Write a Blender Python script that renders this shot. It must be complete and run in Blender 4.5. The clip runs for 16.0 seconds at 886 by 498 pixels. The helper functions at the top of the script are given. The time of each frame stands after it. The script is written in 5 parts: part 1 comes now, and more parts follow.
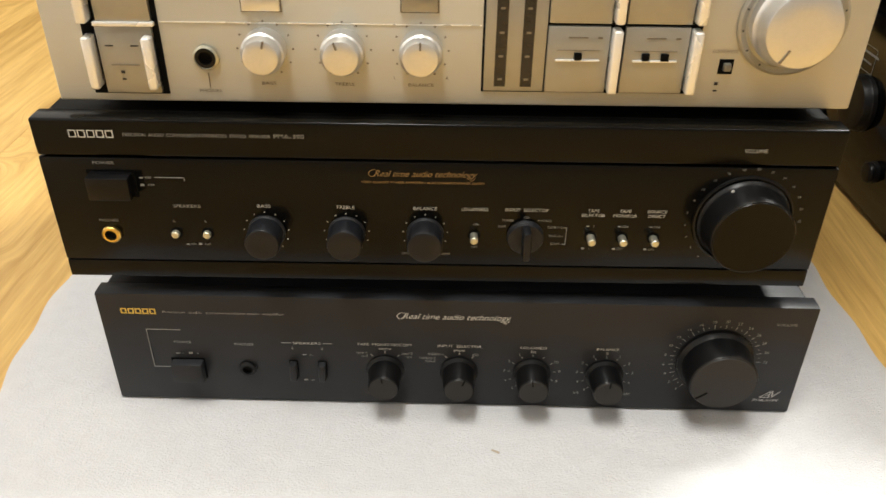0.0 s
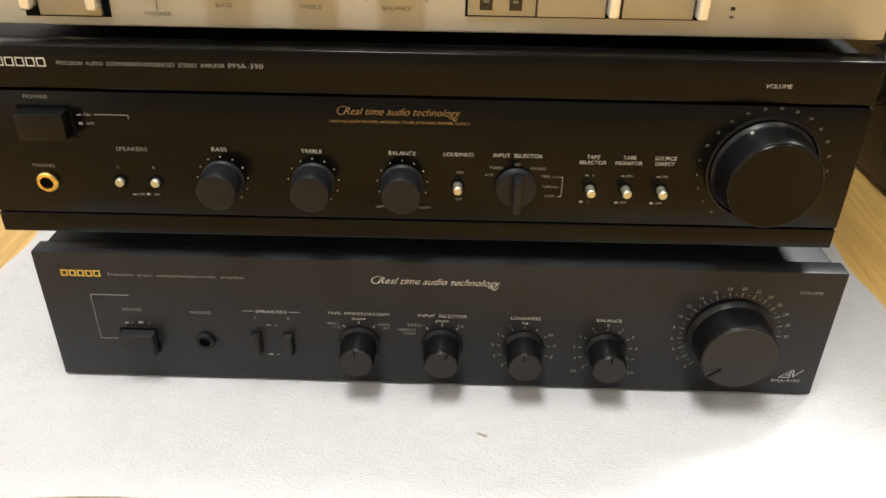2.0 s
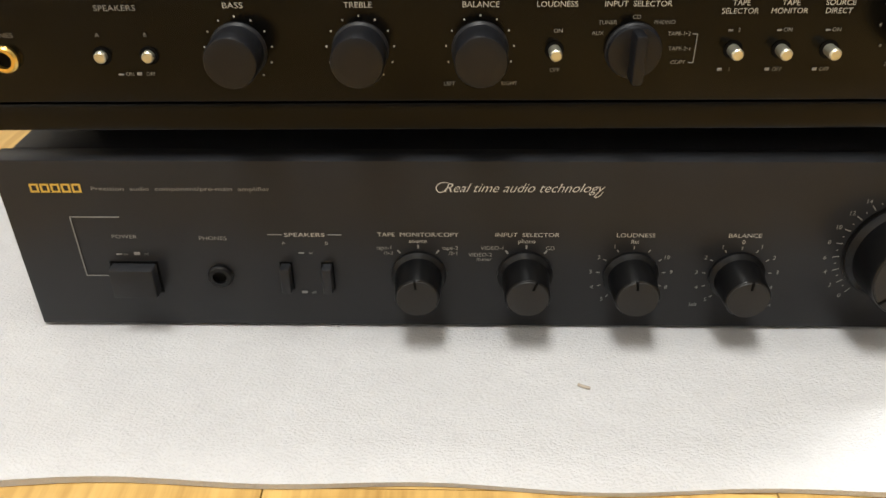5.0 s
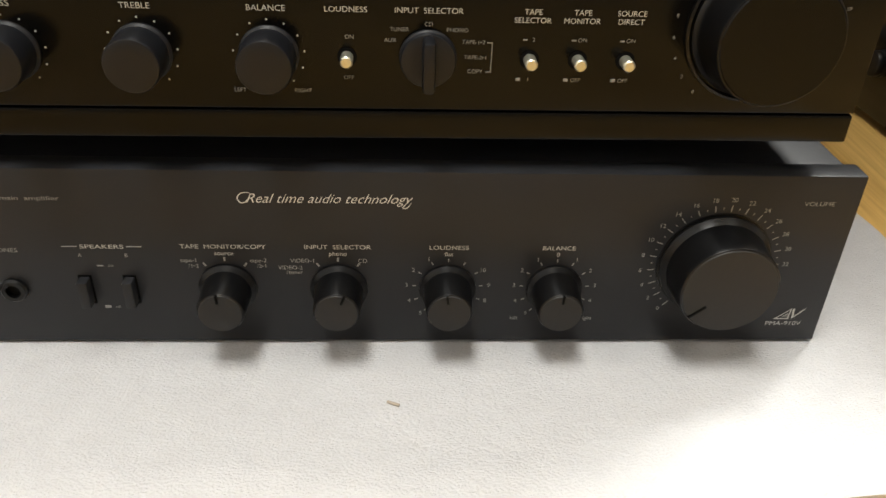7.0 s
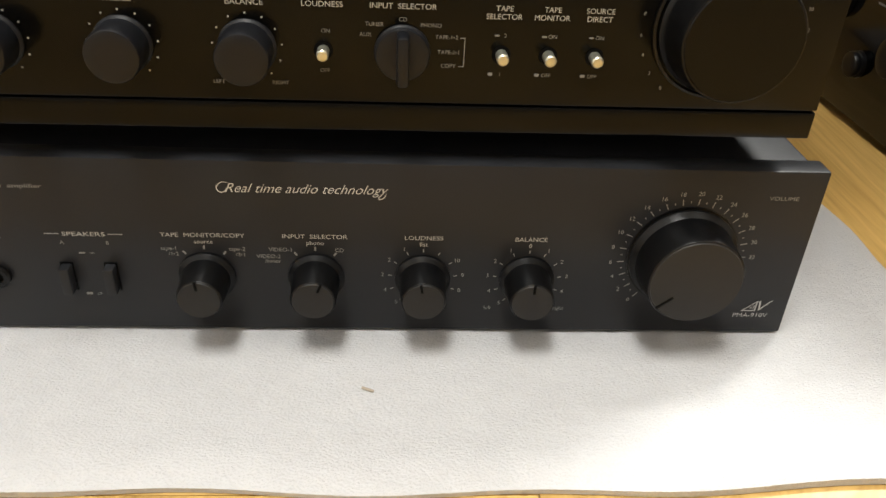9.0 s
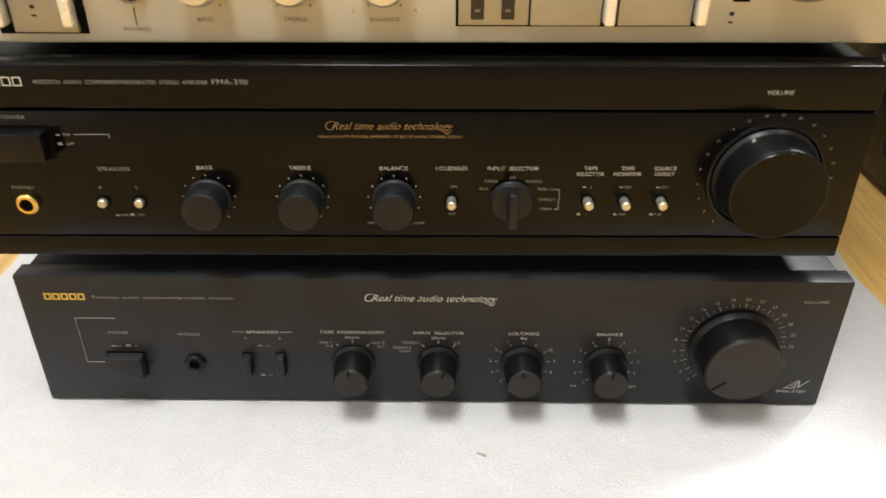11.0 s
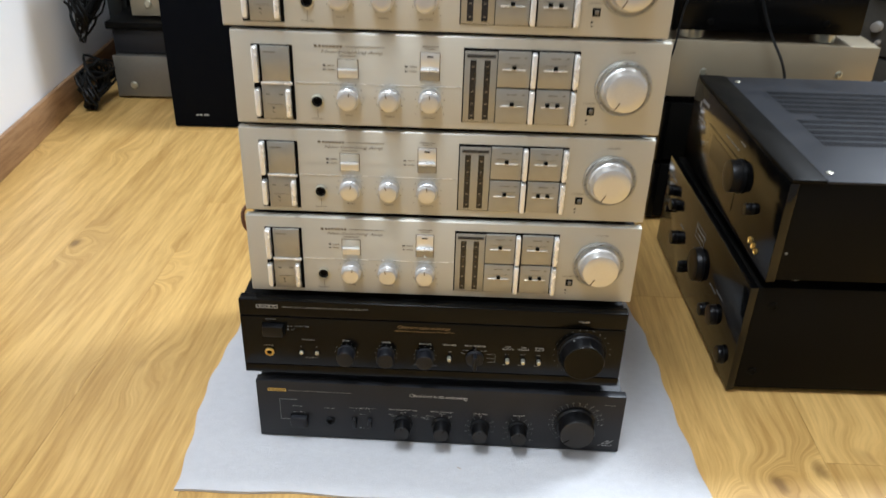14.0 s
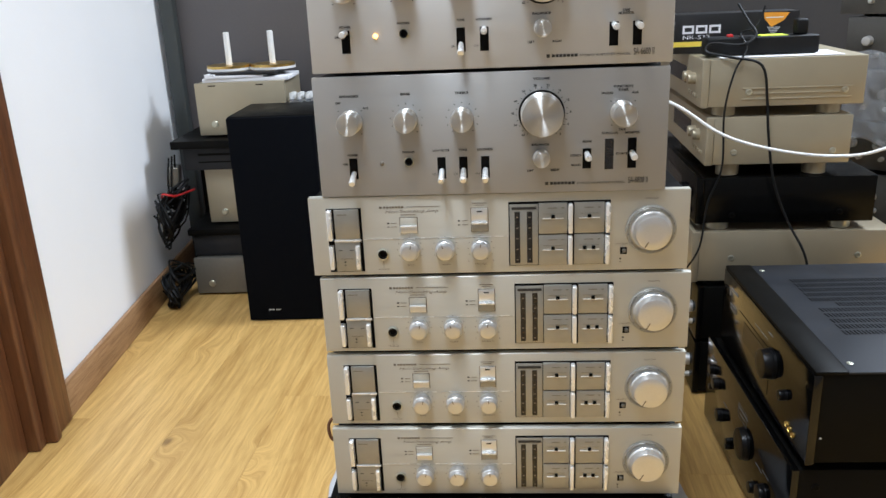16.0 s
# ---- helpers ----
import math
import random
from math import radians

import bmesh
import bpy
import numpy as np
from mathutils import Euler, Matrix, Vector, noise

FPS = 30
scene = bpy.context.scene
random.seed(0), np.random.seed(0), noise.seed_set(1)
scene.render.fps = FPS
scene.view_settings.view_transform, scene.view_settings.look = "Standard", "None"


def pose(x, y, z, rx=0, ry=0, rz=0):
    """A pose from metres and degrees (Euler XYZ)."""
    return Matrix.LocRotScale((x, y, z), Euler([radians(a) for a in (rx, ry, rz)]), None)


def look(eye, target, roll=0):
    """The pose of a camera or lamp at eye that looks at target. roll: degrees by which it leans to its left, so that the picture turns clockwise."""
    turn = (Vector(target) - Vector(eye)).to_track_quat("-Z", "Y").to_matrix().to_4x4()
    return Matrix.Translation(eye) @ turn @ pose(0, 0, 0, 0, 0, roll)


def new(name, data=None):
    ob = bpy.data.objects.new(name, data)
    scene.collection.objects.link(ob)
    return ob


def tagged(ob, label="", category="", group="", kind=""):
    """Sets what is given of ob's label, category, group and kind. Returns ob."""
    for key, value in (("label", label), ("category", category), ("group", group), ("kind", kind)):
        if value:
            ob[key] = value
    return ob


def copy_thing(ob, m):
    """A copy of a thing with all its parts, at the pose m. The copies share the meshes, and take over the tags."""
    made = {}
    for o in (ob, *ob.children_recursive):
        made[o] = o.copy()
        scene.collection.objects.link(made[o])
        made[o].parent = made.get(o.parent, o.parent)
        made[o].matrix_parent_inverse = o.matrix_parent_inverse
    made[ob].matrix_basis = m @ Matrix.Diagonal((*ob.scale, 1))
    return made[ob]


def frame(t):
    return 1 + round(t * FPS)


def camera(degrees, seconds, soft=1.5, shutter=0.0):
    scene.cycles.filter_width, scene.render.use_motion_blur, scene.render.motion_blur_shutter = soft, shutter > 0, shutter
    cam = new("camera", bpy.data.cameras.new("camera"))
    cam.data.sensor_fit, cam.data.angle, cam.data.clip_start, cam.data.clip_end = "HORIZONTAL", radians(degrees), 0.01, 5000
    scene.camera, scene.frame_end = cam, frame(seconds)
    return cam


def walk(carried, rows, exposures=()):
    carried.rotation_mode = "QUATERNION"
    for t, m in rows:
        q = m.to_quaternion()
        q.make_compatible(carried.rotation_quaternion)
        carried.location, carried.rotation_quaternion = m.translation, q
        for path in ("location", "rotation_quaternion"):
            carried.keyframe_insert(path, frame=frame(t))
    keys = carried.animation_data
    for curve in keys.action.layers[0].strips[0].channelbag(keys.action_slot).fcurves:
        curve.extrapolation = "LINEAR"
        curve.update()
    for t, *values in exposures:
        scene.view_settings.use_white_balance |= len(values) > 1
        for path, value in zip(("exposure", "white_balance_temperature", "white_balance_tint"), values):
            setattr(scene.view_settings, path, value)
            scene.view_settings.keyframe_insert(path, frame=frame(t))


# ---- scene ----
cam = camera(57.6, 16.0, shutter=0.4)
PATH = [
    (0, (-0.001, -0.393, 0.381), (-0.027, 1.29, -0.699), 0.9),
    (0.5, (-0.016, -0.376, 0.367), (-0.026, 1.308, -0.712), 1.8),
    (1, (-0.004, -0.355, 0.341), (-0.017, 1.352, -0.701), 1.8),
    (1.5, (0.012, -0.364, 0.327), (0.0, 1.349, -0.706), 1.6),
    (2, (0.01, -0.364, 0.324), (-0.019, 1.34, -0.722), 1.2),
    (2.5, (-0.001, -0.368, 0.322), (-0.053, 1.334, -0.728), 1.0),
    (3, (0.005, -0.366, 0.317), (-0.047, 1.336, -0.732), 1.1),
    (3.5, (0.007, -0.362, 0.307), (-0.023, 1.339, -0.745), 1.4),
    (4, (-0.004, -0.348, 0.286), (-0.037, 1.346, -0.778), 0.4),
    (4.2, (-0.025, -0.33, 0.27), (-0.07, 1.361, -0.798), -0.2),
    (6.3, (-0.016, -0.282, 0.23), (-0.045, 1.387, -0.871), -0.9),
    (6.5, (0.009, -0.281, 0.23), (0.03, 1.404, -0.848), 0.4),
    (7, (0.031, -0.285, 0.236), (0.133, 1.404, -0.83), 2.3),
    (7.5, (0.037, -0.289, 0.238), (0.159, 1.396, -0.833), 3.0),
    (8, (0.039, -0.29, 0.232), (0.165, 1.393, -0.841), 3.2),
    (8.2, (0.039, -0.289, 0.233), (0.166, 1.386, -0.852), 3.3),
    (10.3, (0.026, -0.332, 0.286), (0.078, 1.381, -0.745), 1.1),
    (10.5, (0.022, -0.341, 0.302), (0.053, 1.373, -0.728), 0.6),
    (11, (0.01, -0.349, 0.325), (-0.007, 1.354, -0.723), 0.3),
    (11.5, (-0.001, -0.341, 0.369), (-0.042, 1.313, -0.754), 0.1),
    (12, (-0.001, -0.381, 0.421), (-0.081, 1.265, -0.711), -2.3),
    (12.5, (-0.003, -0.459, 0.487), (-0.061, 1.213, -0.609), -2.0),
    (13, (0.01, -0.538, 0.568), (-0.04, 1.129, -0.536), 0.5),
    (13.5, (0.021, -0.637, 0.648), (-0.041, 1.065, -0.4), 1.3),
    (14, (0.024, -0.753, 0.698), (-0.033, 0.996, -0.271), 1.8),
    (14.5, (0.033, -0.847, 0.771), (-0.013, 0.963, -0.078), 1.2),
    (15, (0.035, -0.887, 0.811), (-0.049, 0.985, 0.113), -0.3),
    (15.5, (0.02, -0.857, 0.82), (-0.142, 1.031, 0.181), -1.9),
    (16, (0.018, -0.851, 0.825), (-0.168, 1.039, 0.197), -2.5),
]
EXPOSURES = [(0, 0.10, 7000, 10), (1, 0.33, 6950, 10), (2.5, 0.31, 6850, 10), (4, 0.18, 6850, 10), (6.3, 0.10, 7000, 10), (8.2, 0.10, 7000, 10), (10.5, 0.22, 6850, 10), (11.5, 0.42, 6450, 10), (12, 0.25, 6050, 10), (12.5, 0.02, 6050, 10), (13.5, -0.24, 5900, 10), (14.5, -0.12, 5750, 10), (15, -0.12, 5650, 10), (16, -0.28, 5700, 10)]
walk(cam, [(t, look(eye, target, roll)) for t, eye, target, roll in PATH], EXPOSURES)

# ---- world and lamps ----
world = bpy.data.worlds.new("world")
scene.world = world
world.use_nodes = True
world.node_tree.nodes["Background"].inputs[0].default_value = (0.75, 0.85, 1.0, 1)
world.node_tree.nodes["Background"].inputs[1].default_value = 0.05


def lamp(name, x, y, z, wide, deep, watts, colour):
    data = bpy.data.lights.new(name, "AREA")
    data.shape, data.size, data.size_y, data.energy, data.color = "RECTANGLE", wide, deep, watts, colour
    ob = new(name, data)
    ob.matrix_world = pose(x, y, z)
    return ob


# the shop's ceiling lamps: one over the stack, two further along the room
lamp("tube_lamp_light", -0.26, -0.48, 2.50, 0.50, 1.2, 62, (0.95, 0.985, 1.0))
lamp("tube_lamp_light", 1.80, 1.38, 2.45, 1.0, 0.45, 138, (0.95, 0.985, 1.0))
lamp("tube_lamp_light", 1.50, -0.50, 2.50, 0.14, 1.2, 10, (0.95, 0.985, 1.0))

# ---- helpers for building ----


def obj(name, bm, material, smooth=35):
    me = bpy.data.meshes.new(name)
    bm.normal_update()
    bm.to_mesh(me)
    bm.free()
    me.materials.append(material)
    if smooth:
        for p in me.polygons:
            p.use_smooth = True
        me.set_sharp_from_angle(angle=radians(smooth))
    return new(name, me)


LOOSE = ("on_off_mark", "lettering_bar", "segments", "stripe", "panel_line", "bracket_line", "button_slot", "groove", "vent", "brand_mark", "recess", "button_gap", "power_outline_side")


def islands(bm):
    """The loose pieces of a bmesh, each as a bmesh of its own."""
    seen, out = set(), []
    for start in bm.faces:
        if start in seen:
            continue
        todo, group = [start], []
        seen.add(start)
        while todo:
            f = todo.pop()
            group.append(f)
            for e in f.edges:
                for g in e.link_faces:
                    if g not in seen:
                        seen.add(g)
                        todo.append(g)
        own, made = bmesh.new(), {}
        for f in group:
            for v in f.verts:
                if v not in made:
                    made[v] = own.verts.new(v.co)
            own.faces.new([made[v] for v in f.verts])
        out.append(own)
    return out


def part(name, bm, material, parent, label="", smooth=35):
    if name in LOOSE:
        pieces = islands(bm)
        bm.free()
        for own in pieces[1:]:
            tagged(obj(name, own, material, smooth), label).parent = parent
        bm = pieces[0]
    if name == "tick_marks":
        ob = obj(name, bm, material, smooth)
        ob.parent = parent
        return tagged(ob, label, kind="stuff")
    ob = obj(name, bm, material, smooth)
    ob.parent = parent
    return tagged(ob, label)


def thing(name, label, category, m=None, group="", kind=""):
    ob = new(name)
    ob.empty_display_size = 0.02
    if m is not None:
        ob.matrix_basis = m
    return tagged(ob, label, category, group, kind)


def box(x0, x1, y0, y1, z0, z1, bevel=0.0, seg=2, bm=None):
    own = bmesh.new()
    bmesh.ops.create_cube(own, size=1)
    bmesh.ops.transform(own, matrix=Matrix.Translation(((x0 + x1) / 2, (y0 + y1) / 2, (z0 + z1) / 2))
                        @ Matrix.Diagonal((x1 - x0, y1 - y0, z1 - z0, 1)), verts=own.verts)
    if bevel:
        bmesh.ops.bevel(own, geom=own.edges[:], offset=bevel, segments=seg, affect="EDGES", profile=0.5)
    return merge(bm, own)


def merge(bm, own):
    if bm is None:
        return own
    me = bpy.data.meshes.new("join")
    own.to_mesh(me)
    own.free()
    bm.from_mesh(me)
    bpy.data.meshes.remove(me)
    return bm


def spin(x, z, profile, seg=40, bm=None, y=0.0):
    """A body turned about an axis along y: profile of (radius, y) from back to front."""
    own = bmesh.new()
    rings = []
    for r, d in profile:
        if r < 1e-6:
            rings.append([own.verts.new((x, y + d, z))])
        else:
            rings.append([own.verts.new((x + r * math.cos(2 * math.pi * i / seg), y + d, z + r * math.sin(2 * math.pi * i / seg))) for i in range(seg)])
    for a, b in zip(rings, rings[1:]):
        for i in range(seg):
            j = (i + 1) % seg
            if len(a) == 1 and len(b) == 1:
                continue
            if len(a) == 1:
                own.faces.new((a[0], b[j], b[i]))
            elif len(b) == 1:
                own.faces.new((a[i], a[j], b[0]))
            else:
                own.faces.new((a[i], a[j], b[j], b[i]))
    bmesh.ops.recalc_face_normals(own, faces=own.faces[:])
    return merge(bm, own)


def upright(x, y, profile, seg=24, bm=None):
    """A body turned about an upright axis: profile of (radius, z)."""
    own = spin(0, 0, profile, seg)
    bmesh.ops.transform(own, matrix=Matrix.Translation((x, y, 0)) @ Matrix.Rotation(math.pi / 2, 4, "X"), verts=own.verts)
    bmesh.ops.recalc_face_normals(own, faces=own.faces[:])
    return merge(bm, own)


def word(text, x, z, high, material, parent, y=-0.0004, fit=0.0, lean=0.0, align="CENTER", name="lettering", thick=0.0):
    """A printed word on an upright front; high is the height of its capitals."""
    cu = bpy.data.curves.new("word", "FONT")
    cu.body, cu.size, cu.shear, cu.align_x, cu.align_y = text, high / 0.69, lean, align, "CENTER"
    cu.offset = thick * high
    cu.resolution_u = 3
    tmp = bpy.data.objects.new("word", cu)
    me = bpy.data.meshes.new_from_object(tmp)
    bpy.data.objects.remove(tmp)
    bpy.data.curves.remove(cu)
    if fit and len(me.vertices):
        xs = [v.co.x for v in me.vertices]
        k = fit / max(1e-6, max(xs) - min(xs))
        for v in me.vertices:
            v.co.x *= k
    me.transform(Matrix.Translation((x, y, z)) @ Matrix.Rotation(math.pi / 2, 4, "X"))
    me.materials.clear()
    me.materials.append(material)
    ob = new(name, me)
    ob.parent = parent
    return ob


def bars(places, y=-0.0004, thick=0.0003, bm=None):
    """Printed strokes on an upright front: (x0, x1, z0, z1)."""
    own = bmesh.new()
    for x0, x1, z0, z1 in places:
        box(x0, x1, y, y + thick, z0, z1, bm=own)
    return merge(bm, own)


def glyph(x0, x1, z0, z1, t, y=-0.0004):
    """A plain letter-sized hollow block, as one flat stroke."""
    own = bmesh.new()
    outer = [(x0, z0), (x1, z0), (x1, z1), (x0, z1)]
    inner = [(x0 + t, z0 + t), (x1 - t, z0 + t), (x1 - t, z1 - t), (x0 + t, z1 - t)]
    a = [own.verts.new((u, y, v)) for u, v in outer]
    e = [own.verts.new((u, y, v)) for u, v in inner]
    for i in range(4):
        j = (i + 1) % 4
        own.faces.new((a[i], a[j], e[j], e[i]))
    return own


def dial(cx, cz, r0, r1, start, stop, count, wide=0.0004, y=-0.0004):
    """Printed tick marks round a knob; angles in degrees clockwise from the top."""
    own = bmesh.new()
    for i in range(count):
        a = radians(start + (stop - start) * i / max(1, count - 1))
        d, n = Vector((math.sin(a), 0, math.cos(a))), Vector((math.cos(a), 0, -math.sin(a)))
        c = Vector((cx, y, cz))
        own.faces.new([own.verts.new(c + d * r + n * s) for r, s in ((r0, -wide), (r1, -wide), (r1, wide), (r0, wide))])
    bmesh.ops.recalc_face_normals(own, faces=own.faces[:])
    for f in own.faces:
        if f.normal.y > 0:
            f.normal_flip()
    return own


def tube(points, radius, material, name, label, category, seg=8, res=6):
    """A cable through points, as a mesh."""
    pts = [Vector(p) for p in points]
    line = []
    for i in range(len(pts) - 1):
        p0, p1, p2, p3 = pts[max(0, i - 1)], pts[i], pts[i + 1], pts[min(len(pts) - 1, i + 2)]
        for k in range(res):
            t = k / res
            line.append(0.5 * ((2 * p1) + (p2 - p0) * t + (2 * p0 - 5 * p1 + 4 * p2 - p3) * t * t + (3 * p1 - p0 - 3 * p2 + p3) * t ** 3))
    line.append(pts[-1])
    bm, prev = bmesh.new(), None
    side = Vector((0.3, 0.9, 0.2))
    for i, p in enumerate(line):
        d = (line[min(i + 1, len(line) - 1)] - line[max(0, i - 1)]).normalized()
        u = d.cross(side).normalized()
        v = d.cross(u)
        ring = [bm.verts.new(p + radius * (math.cos(2 * math.pi * k / seg) * u + math.sin(2 * math.pi * k / seg) * v)) for k in range(seg)]
        if prev:
            for k in range(seg):
                bm.faces.new((prev[k], prev[(k + 1) % seg], ring[(k + 1) % seg], ring[k]))
        else:
            bm.faces.new(ring)
        prev = ring
    bm.faces.new(prev)
    bmesh.ops.recalc_face_normals(bm, faces=bm.faces[:])
    return tagged(obj(name, bm, material), label, category)


# ---- materials ----


def material(name, colour, rough=0.5, metal=0.0, vary=0.1, scale=40.0, bump=0.0, stretch=(1, 1, 1), rough_vary=0.1, fine=8.0, spec=0.5, coat=0.0):
    """Base colour varied at two scales, roughness varied, fine relief."""
    m = bpy.data.materials.new(name)
    m.use_nodes = True
    n, l = m.node_tree.nodes, m.node_tree.links
    b = n["Principled BSDF"]
    b.inputs["Metallic"].default_value = metal
    b.inputs["Specular IOR Level"].default_value = spec
    b.inputs["Coat Weight"].default_value = coat
    b.inputs["Coat Roughness"].default_value = 0.08
    co, mp = n.new("ShaderNodeTexCoord"), n.new("ShaderNodeMapping")
    mp.inputs["Scale"].default_value = stretch
    l.new(co.outputs["Object"], mp.inputs["Vector"])
    big, small = n.new("ShaderNodeTexNoise"), n.new("ShaderNodeTexNoise")
    big.inputs["Scale"].default_value, small.inputs["Scale"].default_value = scale, scale * fine
    big.inputs["Detail"].default_value = small.inputs["Detail"].default_value = 4
    l.new(mp.outputs[0], big.inputs["Vector"]), l.new(mp.outputs[0], small.inputs["Vector"])
    both = n.new("ShaderNodeMath")
    both.operation = "ADD"
    l.new(big.outputs["Fac"], both.inputs[0]), l.new(small.outputs["Fac"], both.inputs[1])
    ramp = n.new("ShaderNodeMapRange")
    ramp.inputs["From Min"].default_value, ramp.inputs["From Max"].default_value = 0.6, 1.4
    ramp.inputs["To Min"].default_value, ramp.inputs["To Max"].default_value = 1 - vary, 1 + vary
    l.new(both.outputs[0], ramp.inputs["Value"])
    mul = n.new("ShaderNodeVectorMath")
    mul.operation = "SCALE"
    mul.inputs[0].default_value = colour
    l.new(ramp.outputs[0], mul.inputs["Scale"])
    l.new(mul.outputs[0], b.inputs["Base Color"])
    rr = n.new("ShaderNodeMapRange")
    rr.inputs["From Min"].default_value, rr.inputs["From Max"].default_value = 0.3, 0.7
    rr.inputs["To Min"].default_value, rr.inputs["To Max"].default_value = rough * (1 - rough_vary), min(1, rough * (1 + rough_vary))
    l.new(big.outputs["Fac"], rr.inputs["Value"])
    l.new(rr.outputs[0], b.inputs["Roughness"])
    if bump:
        bp = n.new("ShaderNodeBump")
        bp.inputs["Strength"].default_value, bp.inputs["Distance"].default_value = 1.0, bump
        l.new(small.outputs["Fac"], bp.inputs["Height"])
        l.new(bp.outputs[0], b.inputs["Normal"])
    return m


def glow(name, colour, strength):
    m = bpy.data.materials.new(name)
    m.use_nodes = True
    b = m.node_tree.nodes["Principled BSDF"]
    b.inputs["Base Color"].default_value = (*colour, 1)
    b.inputs["Emission Color"].default_value = (*colour, 1)
    b.inputs["Emission Strength"].default_value = strength
    return m


def wood(name, light, dark, knots=True, rough=0.35, along=(1, 0.05, 1), size=1.0):
    """Straight grain along y in broad and fine streaks, bent round scattered knots; each piece shifted by its own random number."""
    m = bpy.data.materials.new(name)
    m.use_nodes = True
    n, l = m.node_tree.nodes, m.node_tree.links
    b = n["Principled BSDF"]

    def noise_tex(vector, scale, detail, rough_n=0.5):
        t = n.new("ShaderNodeTexNoise")
        t.inputs["Scale"].default_value, t.inputs["Detail"].default_value, t.inputs["Roughness"].default_value = scale / size, detail, rough_n
        l.new(vector, t.inputs["Vector"])
        return t

    def spread(value, a0, a1, b0, b1, smooth=False):
        r = n.new("ShaderNodeMapRange")
        for k, v in zip(("From Min", "From Max", "To Min", "To Max"), (a0, a1, b0, b1)):
            r.inputs[k].default_value = v
        if smooth:
            r.interpolation_type = "SMOOTHSTEP"
        l.new(value, r.inputs["Value"])
        return r.outputs[0]

    def calc(op, a, c):
        q = n.new("ShaderNodeMath")
        q.operation = op
        for k, v in enumerate((a, c)):
            if isinstance(v, float):
                q.inputs[k].default_value = v
            else:
                l.new(v, q.inputs[k])
        return q.outputs[0]

    def vec(op, a, c, d=None):
        q = n.new("ShaderNodeVectorMath")
        q.operation = op
        for k, v in enumerate((a, c, d)):
            if isinstance(v, tuple):
                q.inputs[k].default_value = v
            elif v is not None:
                l.new(v, q.inputs[k])
        return q.outputs[0]

    co, info = n.new("ShaderNodeTexCoord"), n.new("ShaderNodeObjectInfo")
    own = vec("MULTIPLY_ADD", info.outputs["Random"], (7.3, 3.1, 5.7), co.outputs["Object"])
    warp = noise_tex(own, 2.4, 2)
    # knots: cells of uneven outline, only where a slow noise lets them be
    bent = vec("MULTIPLY_ADD", noise_tex(own, 14.0, 3).outputs["Color"], (0.030, 0.060, 0.0), own)
    long_cell = n.new("ShaderNodeMapping")
    long_cell.inputs["Scale"].default_value = (1, 0.62, 1)
    l.new(bent, long_cell.inputs["Vector"])
    vor = n.new("ShaderNodeTexVoronoi")
    vor.voronoi_dimensions = "2D"
    vor.inputs["Scale"].default_value = 5.2 / size
    l.new(long_cell.outputs[0], vor.inputs["Vector"])
    here = spread(noise_tex(own, 1.9, 1).outputs["Fac"], 0.46, 0.58, 0.0, 1.0, True)
    near = calc("MULTIPLY", spread(vor.outputs["Distance"], 0.0, 0.30, 1.0 if knots else 0.0, 0.0, True), here)
    stretch = n.new("ShaderNodeMapping")
    stretch.inputs["Scale"].default_value = along
    l.new(own, stretch.inputs["Vector"])
    line = vec("MULTIPLY_ADD", warp.outputs["Color"], (0.025, 0.006, 0.025), stretch.outputs[0])
    line = vec("MULTIPLY_ADD", near, (0.075, 0.0, 0.0), line)
    broad = noise_tex(line, 20.0, 3, 0.55).outputs["Fac"]
    medium = noise_tex(line, 100.0, 3, 0.6).outputs["Fac"]
    fine = noise_tex(line, 320.0, 3, 0.6).outputs["Fac"]
    grain = calc("ADD", calc("MULTIPLY", broad, 0.34), calc("ADD", calc("MULTIPLY", medium, 0.40), calc("MULTIPLY", fine, 0.26)))
    ramp = n.new("ShaderNodeValToRGB")
    ramp.color_ramp.elements[0].position, ramp.color_ramp.elements[0].color = 0.36, (*dark, 1)
    ramp.color_ramp.elements[1].position, ramp.color_ramp.elements[1].color = 0.60, (*light, 1)
    l.new(grain, ramp.inputs[0])
    out = ramp.outputs[0]
    if knots:
        core = calc("MULTIPLY", spread(vor.outputs["Distance"], 0.015, 0.075, 0.8, 0.0, True), here)
        k = n.new("ShaderNodeMix")
        k.data_type = "RGBA"
        k.inputs[7].default_value = (dark[0] * 0.42, dark[1] * 0.38, dark[2] * 0.4, 1)
        l.new(core, k.inputs[0]), l.new(out, k.inputs[6])
        out = k.outputs[2]
    t = n.new("ShaderNodeVectorMath")
    t.operation = "SCALE"
    l.new(out, t.inputs[0]), l.new(spread(info.outputs["Random"], 0.0, 1.0, 0.94, 1.06), t.inputs["Scale"])
    l.new(t.outputs[0], b.inputs["Base Color"])
    l.new(spread(medium, 0.3, 0.7, rough * 1.2, rough * 0.9), b.inputs["Roughness"])
    bp = n.new("ShaderNodeBump")
    bp.inputs["Strength"].default_value, bp.inputs["Distance"].default_value = 0.25, 0.0003
    l.new(fine, bp.inputs["Height"]), l.new(bp.outputs[0], b.inputs["Normal"])
    return m


